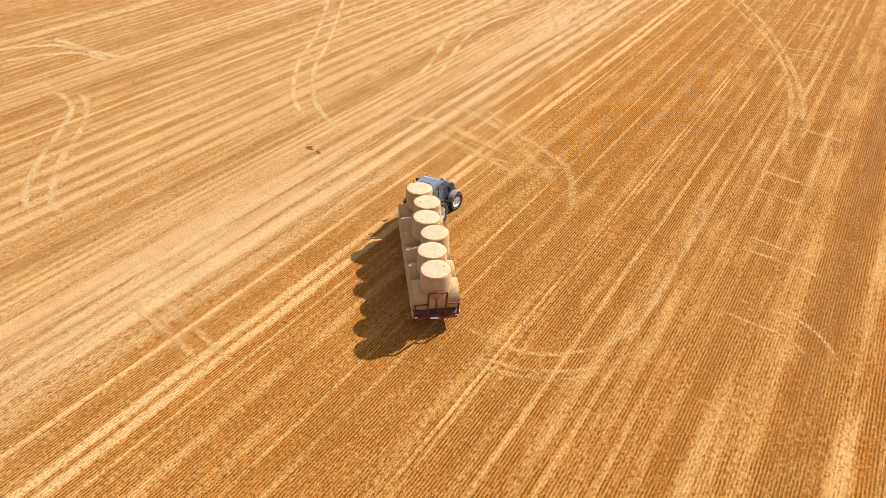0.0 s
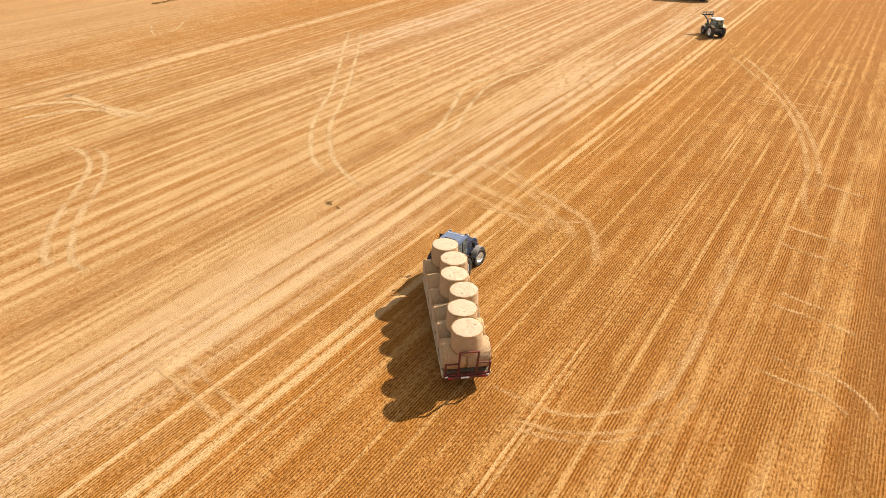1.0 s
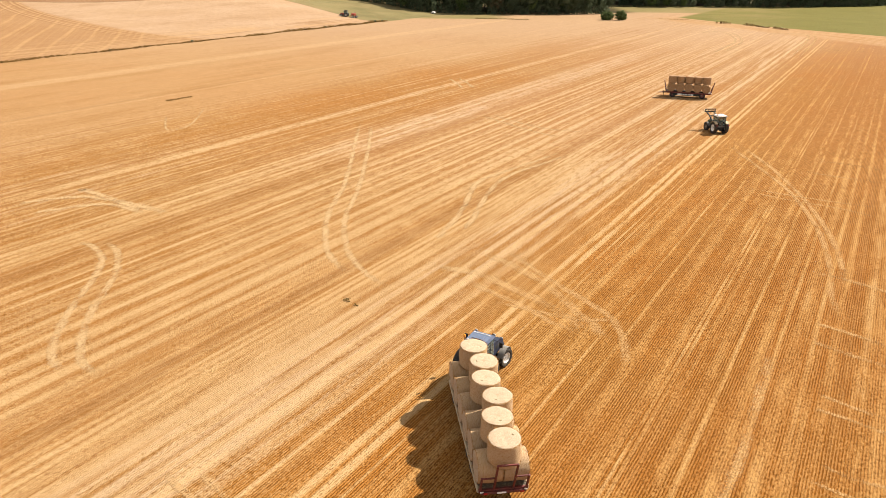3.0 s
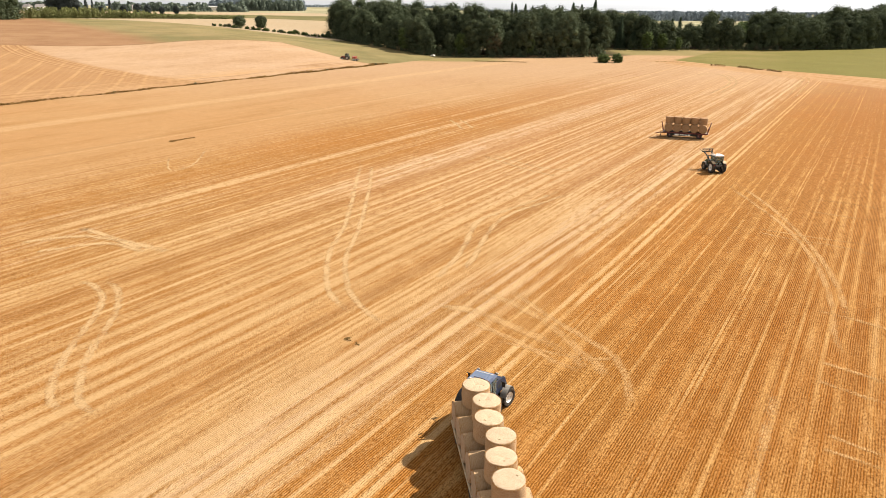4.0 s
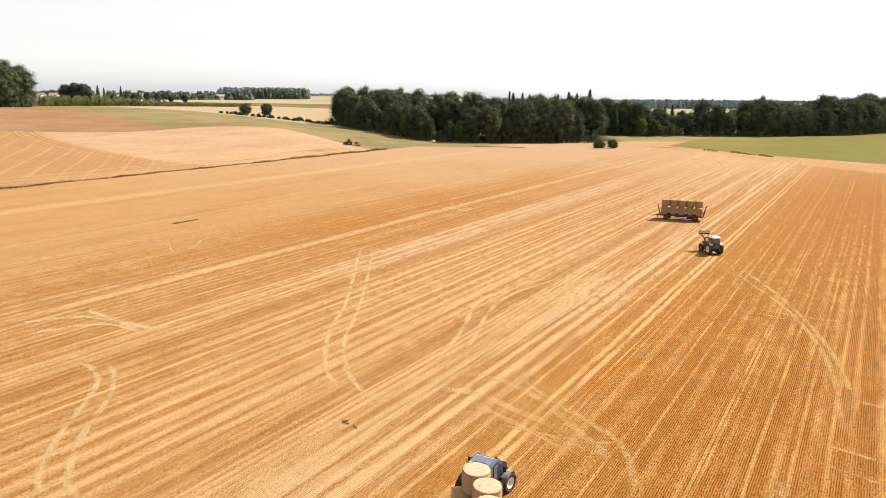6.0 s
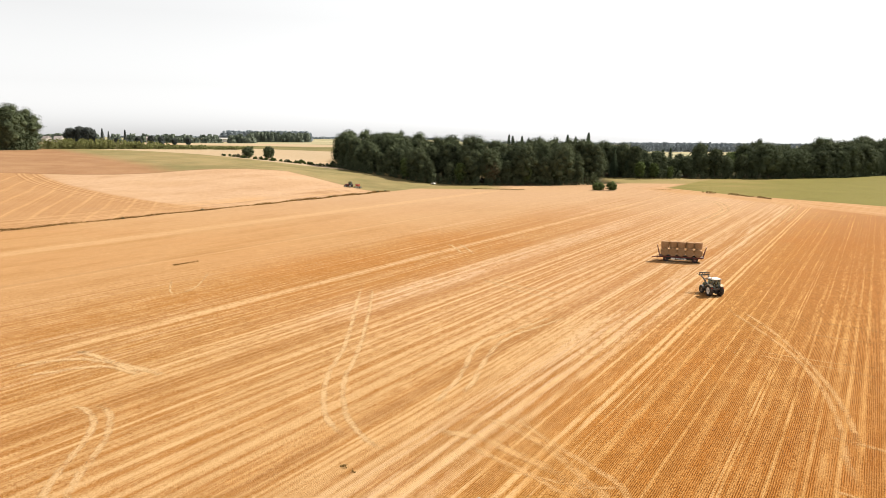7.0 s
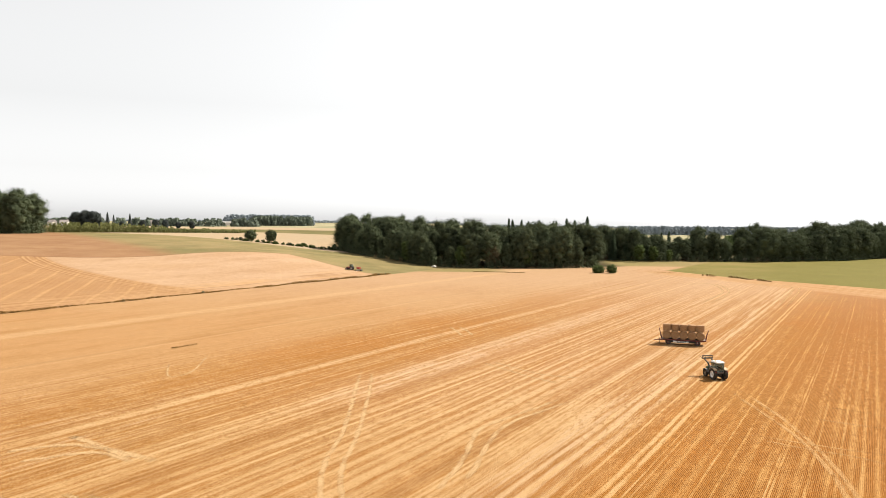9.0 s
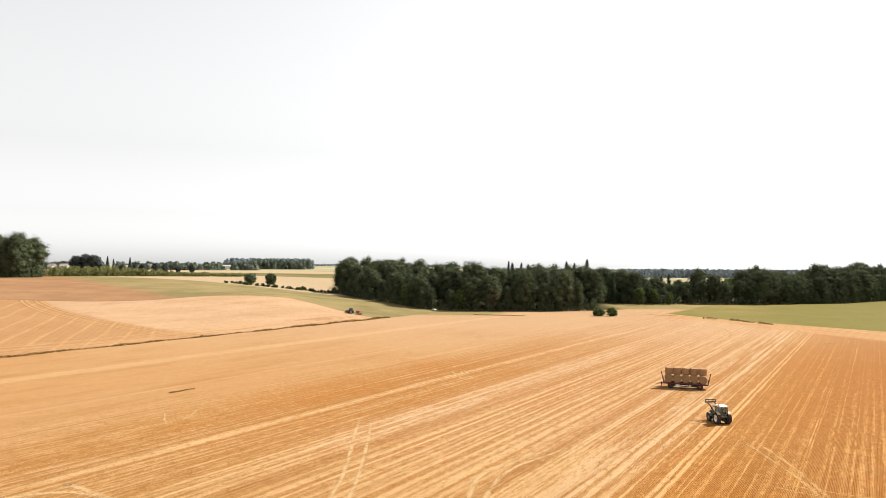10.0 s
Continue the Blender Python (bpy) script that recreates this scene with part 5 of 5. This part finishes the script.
def along_line(pts, gap, rng, rows=1, depth=(0.0, 1.0), jitter=1.2):
    """Places along a broken line, with further rows set back from it."""
    out = []
    for row in range(rows):
        for (x0, y0), (x1, y1) in zip(pts, pts[1:]):
            n = max(1, int(math.hypot(x1 - x0, y1 - y0) / gap))
            for i in range(n):
                f = (i + 0.5 * (row % 2)) / n
                out.append((x0 + (x1 - x0) * f + depth[0] * row + rng.uniform(-jitter, jitter), y0 + (y1 - y0) * f + depth[1] * row + rng.uniform(-jitter, jitter)))
    return out


rng = random.Random(11)
WOOD = "woodland edge"
OAK = "tall dark green broadleaf tree at the edge of a wood"
FIR = "dark green conifer rising above a wood"
oaks = [make_broadleaf(s, h, w, M_LEAF, "tree", OAK, group=WOOD) for s, h, w in ((1, 23, 15), (2, 25, 14), (3, 21, 14.5), (4, 23.5, 16), (5, 19.5, 12), (8, 22, 11))]
back_oaks = [make_broadleaf(s, h, w, M_LEAF, "tree", "tall dark broadleaf tree inside a wood", group=WOOD, leaves=2200, size=0.42, lobes=18) for s, h, w in ((71, 23, 14), (72, 24, 13))]
light_oaks = [make_broadleaf(21, 17, 9.5, M_LEAF_MID, "tree", "lighter green broadleaf tree in front of a wood", group=WOOD, leaves=1600)]
firs = [make_conifer(s, h, w, "conifer", FIR, WOOD) for s, h, w in ((6, 24, 9.0), (7, 25.5, 8.0))]
russet = [make_broadleaf(22, 15, 8.0, M_LEAF_RUSSET, "tree", "russet-tinged broadleaf tree in front of a wood", group=WOOD, leaves=1600)]
TALL = ((-80, -30, 20, 74, 95, 112, 134, 140, 200, 260, 300, 330, 360), (0.91, 0.95, 0.98, 1.0, 0.96, 0.78, 0.62, 0.86, 0.90, 0.95, 0.99, 1.02, 0.98))
plant(oaks, along_line([(-74, 424), (-49, 388), (-18, 353), (4, 350), (40, 351), (65, 357)], 7.5, rng, 1), rng, (0.52, 0.88), TALL)
plant(oaks + light_oaks, along_line([(-68, 436), (-42, 402), (-8, 366), (40, 365), (68, 370)], 10, rng, 1), rng, (0.84, 0.98), TALL)
plant(back_oaks, along_line([(-63, 447), (-40, 414), (-6, 378), (42, 377), (71, 384)], 9.5, rng, 3, (2.0, 12.0)), rng, (0.80, 1.0), TALL)
plant(firs, along_line([(24, 394), (60, 400), (76, 408)], 5.5, rng, 1, (4, 16), 6), rng, (0.96, 1.16))
plant(firs, along_line([(-4, 394), (24, 396)], 16, rng, 1, (4, 16), 4), rng, (0.92, 1.02))
plant(oaks + back_oaks, along_line([(88, 442), (104, 424), (128, 424)], 8, rng, 4, (3.0, 12.0)), rng, (0.78, 0.98), TALL)
plant(firs, along_line([(92, 420), (130, 432)], 9, rng, 2, (3.0, 12.0), 3), rng, (0.62, 0.82))
plant(light_oaks, along_line([(104, 412), (132, 418)], 8, rng, 1), rng, (0.6, 0.9), TALL)
plant(oaks, [(-74, 428), (-70, 424), (-71, 434)], rng, (0.80, 0.92))
plant(oaks, [(69, 376), (70, 388), (66, 392), (76, 404)], rng, (0.82, 0.95), TALL)
plant(light_oaks, [(-2, 347), (31, 349), (48, 354), (-30, 360)], rng, (0.5, 0.8))
plant(oaks, [(132, 433), (137, 430), (142, 436), (136, 441), (141, 445), (146, 440)], rng, (0.48, 0.6))
plant(russet, [(14, 348)], rng, (0.75, 0.8))
plant(oaks, along_line([(145, 425), (185, 428), (240, 446), (306, 498), (360, 520)], 8, rng, 1), rng, (0.62, 1.0), TALL)
plant(back_oaks + light_oaks, along_line([(146, 438), (185, 441), (240, 459), (306, 511), (360, 533)], 9.5, rng, 3, (1.0, 12.0)), rng, (0.86, 1.06), TALL)
plant(oaks, along_line([(-267, 403), (-278, 398), (-302, 396), (-345, 394)], 7, rng, 3, (-3.0, 12.0)), rng, (0.94, 1.12))
plant(oaks, along_line([(-265, 399), (-274, 394), (-302, 391), (-335, 389)], 5.5, rng, 1), rng, (0.55, 0.8))

SHRUB = "round dark green bush standing on the stubble"
bushes = [make_broadleaf(s, h, w, M_LEAF_MID, "bush", SHRUB, "bush", 1300, 0.24, low=-0.12, lobes=22) for s, h, w in ((31, 4.4, 5.6), (32, 5.0, 5.4))]
for x, y, k, i in ((61.0, 318, 0.92, 0), (67.0, 318, 0.84, 1)):
    copy_thing(bushes[i], on(x, y, i * 70) @ Matrix.Diagonal((k * 1.1, k * 1.1, k * 0.85, 1)))
lone = [make_broadleaf(s, h, w, M_LEAF, "lone_tree", "round dark tree standing alone on a field edge", "tree", 2600, 0.26, low=0.14, lobes=26) for s, h, w in ((41, 7.4, 7.8), (42, 8.0, 7.2))]
copy_thing(lone[0], on(-134.0, 430.0) @ Matrix.Diagonal((0.95, 0.95, 0.82, 1)))
copy_thing(lone[1], on(-121.0, 430.0) @ Matrix.Diagonal((1.05, 1.05, 0.98, 1)))
small = [make_broadleaf(s, 2.2, 2.6, M_LEAF_MID if s % 2 else M_LEAF, "shrub", "small dark shrub on a field boundary", "shrub", 320, 0.15, group="field boundary shrubs", low=0.02, lobes=9) for s in (51, 52, 53)]
plant(small, along_line([(-150, 428), (-112, 424), (-76, 418)], 1.5, rng, 1, jitter=1.4), rng, (0.4, 1.0))
plant(small, along_line([(-105, 432), (-80, 425)], 2.2, rng, 1, jitter=2.0), rng, (0.4, 0.9))


def leafy_band(name, places, height, width, count, size, mat, label, category, even=False, taper=None):
    """One mesh of many leaf clumps massed along places: growth that nobody could count."""
    r2 = random.Random(len(places))
    s = Shape()
    for x, y in places:
        z0 = rise(x, y)
        hh, ww = height * r2.uniform(0.55, 1.2), width * r2.uniform(0.7, 1.2)
        if even:
            hh, ww = height * (0.8 + 0.7 * noise.noise((x / 7.0, y / 7.0, 1.0)) + r2.uniform(-0.15, 0.15)), width
        if taper:
            hh *= taper(x)
        for _ in range(count):
            a, f = r2.uniform(0, 6.28), r2.random()
            rad = ww * 0.5 * math.sqrt(r2.random()) * (1.05 - f * 0.6)
            p = Vector((x + math.cos(a) * rad, y + math.sin(a) * rad, z0 + hh * f))
            nrm = Vector((math.cos(a) + r2.gauss(0, 0.5), math.sin(a) + r2.gauss(0, 0.5), (1.2 if even else 0.5) + r2.gauss(0, 0.4))).normalized()
            u = nrm.orthogonal().normalized()
            v = nrm.cross(u)
            w = size * r2.uniform(0.6, 1.3)
            s.add([p - u * w, p - v * w, p + u * w, p + v * w * 1.3], [(0, 1, 2, 3)])
    return tagged(new(name, plain_mesh(s, name, mat)), label, category, kind="stuff")


r3 = random.Random(5)
hedge_line = [(HEDGE[0][0] + HEDGE[1][0] * d + r3.uniform(-0.5, 0.5), HEDGE[0][1] + HEDGE[1][1] * d + r3.uniform(-0.5, 0.5)) for d in np.arange(-60, 156, 0.4)]
leafy_band("hedgerow", hedge_line, 0.48, 1.2, 18, 0.15, M_HEDGE, "low dry brown-green hedge between two stubble fields", "hedge", True)
plant(small, [(HEDGE[0][0] + HEDGE[1][0] * d, HEDGE[0][1] + HEDGE[1][1] * d) for d in (-8, 31, 58, 118, 142, 148, 153)], rng, (0.3, 0.55))
leafy_band("hedgerow", [p for p in hedge_line if p[1] > 232], 0.8, 1.5, 12, 0.18, M_HEDGE, "taller dry brown-green hedge growth at a field corner", "hedge", True)
leafy_band("weed_strip", along_line([(4, 319), (27, 314)], 0.5, r3, jitter=0.35) + [(4.5, 319), (5.2, 319.2), (6.0, 318.6)] * 3, 0.40, 1.0, 12, 0.16, M_DRY, "low strip of dark dry weeds on the field edge", "weeds", True)
leafy_band("weed_strip", [p for p in along_line([(104, 306), (113, 297), (122, 274)], 0.55, r3, jitter=0.4) if noise.noise((p[1] / 4.0, 0.3, 0.0)) > 0.0], 0.85, 1.2, 40, 0.11, M_DRY, "ragged dark weeds between stubble and green crop", "weeds", True)
leafy_band("weed_strip", along_line([(86, 327), (98, 321)], 0.7, r3, jitter=0.5), 0.3, 0.9, 8, 0.13, M_DRY, "low dry weeds at the tip of a green crop", "weeds", True)
leafy_band("weed_patch", [(-11.3 + 0.8 * r3.random(), 46.8 + 0.5 * r3.random()) for _ in range(5)] + [(-10.2, 46.2), (-10.0, 46.1)], 0.15, 0.35, 8, 0.05, M_DRY, "small dark weed patch in the stubble", "weeds")
leafy_band("weed_patch", [(-54.0 + 2.6 * (k / 26) ** 2 + r3.uniform(-0.3, 0.3), 122.6 + 4.2 * (k / 26) ** 2 + r3.uniform(-0.4, 0.4)) for k in range(27)], 0.14, 0.7, 12, 0.08, M_HEDGE, "strip of dry brown weeds left uncut in the stubble", "weeds", True)
understory = along_line([(-80, 425), (-51, 383), (-20, 349.5), (4, 346.5), (40, 348), (66, 354), (70, 372)], 1.5, r3) + along_line([(96, 416), (100, 418), (130, 419)], 1.6, r3) + along_line([(136, 420), (185, 424), (240, 442), (306, 494), (360, 516)], 1.6, r3) + along_line([(-262, 402), (-276, 395), (-302, 392), (-340, 390)], 0.8, r3)
leafy_band("undergrowth", understory, 5.2, 4.4, 56, 0.36, M_LEAF, "dark undergrowth of bushes along the woodland edge", "undergrowth")
grove = [(-272 + 108 * k, 424 + 82 * k + 52 * r3.random() * r3.random()) for k in (r3.random() for _ in range(760))]
leafy_band("undergrowth", along_line([(-256, 408), (-261, 403), (-268, 397), (-284, 391)], 1.0, r3, 2, (0.0, 5.0)), 8.5, 5.0, 60, 0.45, M_LEAF, "tall dark bushes closing the end of a wood", "undergrowth")
leafy_band("young_plantation", grove, 5.6, 3.0, 60, 0.28, M_LEAF_LIGHT, "young light green plantation of low trees, lower towards one end", "plantation", taper=lambda x: float(np.interp(x, (-245, -222, -205, -185), (1.0, 0.8, 0.42, 0.30))))


def far_wood(name, x0, x1, y, depth, height, n, mat, label, lift=0.0, count=110, size=1.3, width=13.0):
    places = [(x0 + (x1 - x0) * r3.random(), y + depth * r3.random()) for _ in range(n)]
    ob = leafy_band(name, places, height, width, count, size, mat, label, "woodland")
    ob.location.z = lift
    return ob


far_wood("distant_wood", -455, -292, 1300, 60, 16, 320, M_FARWOOD, "distant wood on the skyline, haze-tinted pale grey-green")
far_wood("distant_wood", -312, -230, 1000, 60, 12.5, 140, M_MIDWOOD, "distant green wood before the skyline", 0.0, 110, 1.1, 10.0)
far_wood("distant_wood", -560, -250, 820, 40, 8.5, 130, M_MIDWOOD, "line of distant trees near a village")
far_wood("distant_wood", 340, 660, 1350, 160, 15, 260, M_FARWOOD, "distant wood on a hill, haze-tinted bluish", 0.0)
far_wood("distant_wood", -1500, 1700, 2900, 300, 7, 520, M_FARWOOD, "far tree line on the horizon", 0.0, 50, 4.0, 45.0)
dark_group = [make_broadleaf(61, 13, 10, M_HAZED, "tree", "dark round tree behind a young plantation", group="trees by the village"), make_conifer(62, 14, 4.5, "conifer", "slim dark conifer behind a young plantation", "trees by the village", M_HAZED)]
for x, y, k, i in ((-347, 610, 1.05, 0), (-339, 612, 1.15, 0), (-331, 611, 1.1, 0), (-326, 612, 0.95, 1), (-320, 613, 1.02, 1), (-314, 612, 0.85, 1), (-307, 612, 0.45, 0), (-300, 614, 0.95, 1), (-288, 613, 0.55, 0), (-277, 614, 0.62, 0), (-268, 614, 0.58, 0), (-255, 612, 0.45, 0), (-243, 613, 0.5, 0)):
    copy_thing(dark_group[i], on(x, y, x * 37 % 360) @ Matrix.Scale(k, 4))


# ---- far buildings and a parked car ----
def build_house(m, w, d, h, label):
    t = thing("house", m, label, "house", "village houses")
    part("wall", Shape().box((0, 0, h / 2), (w, d, h), 0.05), M_WALL, t)
    part("roof", Shape().hull([(-d / 2 - 0.4, h), (d / 2 + 0.4, h), (0, h + d * 0.42)], -w / 2 - 0.3, w / 2 + 0.3), M_TILE, t, smooth=False)
    for i in range(3):
        win = part("window", Shape().box((-w * 0.3 + i * w * 0.3, -d / 2 - 0.03, h * 0.55), (1.2, 0.1, 1.4), 0.02), M_WHITE, t)
        part("pane", Shape().box((-w * 0.3 + i * w * 0.3, -d / 2 - 0.09, h * 0.55), (1.0, 0.03, 1.2), 0.01), M_GLASS, win)
    part("chimney", Shape().box((w * 0.3, 0, h + d * 0.42), (0.7, 0.7, 1.6), 0.03), M_TILE, t)
    return t


for x, y, w, rz in ((-483, 800, 8, -20), (-467, 798, 9, 5), (-362, 802, 8, 25)):
    build_house(on(x, y, rz), w, 7.0, 4.0, "pale rendered village house with a tiled roof")
hall = thing("farm_hall", on(-331, 1000, 4), "long low white farm hall far off", "farm building")
part("wall", Shape().box((0, 0, 2.2), (38, 12, 4.4), 0.1), M_WALL, hall)
part("roof", Shape().hull([(-6.6, 4.4), (6.6, 4.4), (0, 6.0)], -19.6, 19.6), M_STEEL, hall, smooth=False)


def build_car(m):
    t = thing("car", m, "small white car parked by the edge of a wood", "car")
    part("body", Shape().hull([(-2.1, 0.35), (2.1, 0.35), (2.15, 0.75), (1.2, 0.92), (0.6, 1.42), (-1.3, 1.45), (-1.95, 0.95), (-2.15, 0.7)], -0.88, 0.88, 0.10), M_WALL, t, smooth=False)
    for sx in (-1, 1):
        part("side_window", Shape().hull([(-1.2, 0.98), (0.95, 0.98), (0.5, 1.34), (-1.15, 1.36)], sx * 0.80, sx * 0.86), M_GLASS, t, smooth=False)
        for yy in (-1.3, 1.3):
            add_wheel(t, sx * 0.80, yy, 0.31, 0.2, M_STEEL, 0)
        part("headlight", Shape().box((sx * 0.6, 2.14, 0.66), (0.32, 0.06, 0.14), 0.02), M_STEEL, t)
        part("tail_light", Shape().box((sx * 0.62, -2.14, 0.76), (0.25, 0.06, 0.18), 0.02), M_REDLENS, t)
    return t


build_car(on(-15.5, 343.4, 40) @ Matrix.Scale(0.66, 4))
# the model plants, once copied, go
for ob in [o for o in scene.objects if o.parent is None and o.type == "EMPTY" and o.matrix_basis.translation.z < -400]:
    for piece in list(ob.children_recursive):
        bpy.data.objects.remove(piece)
    bpy.data.objects.remove(ob)
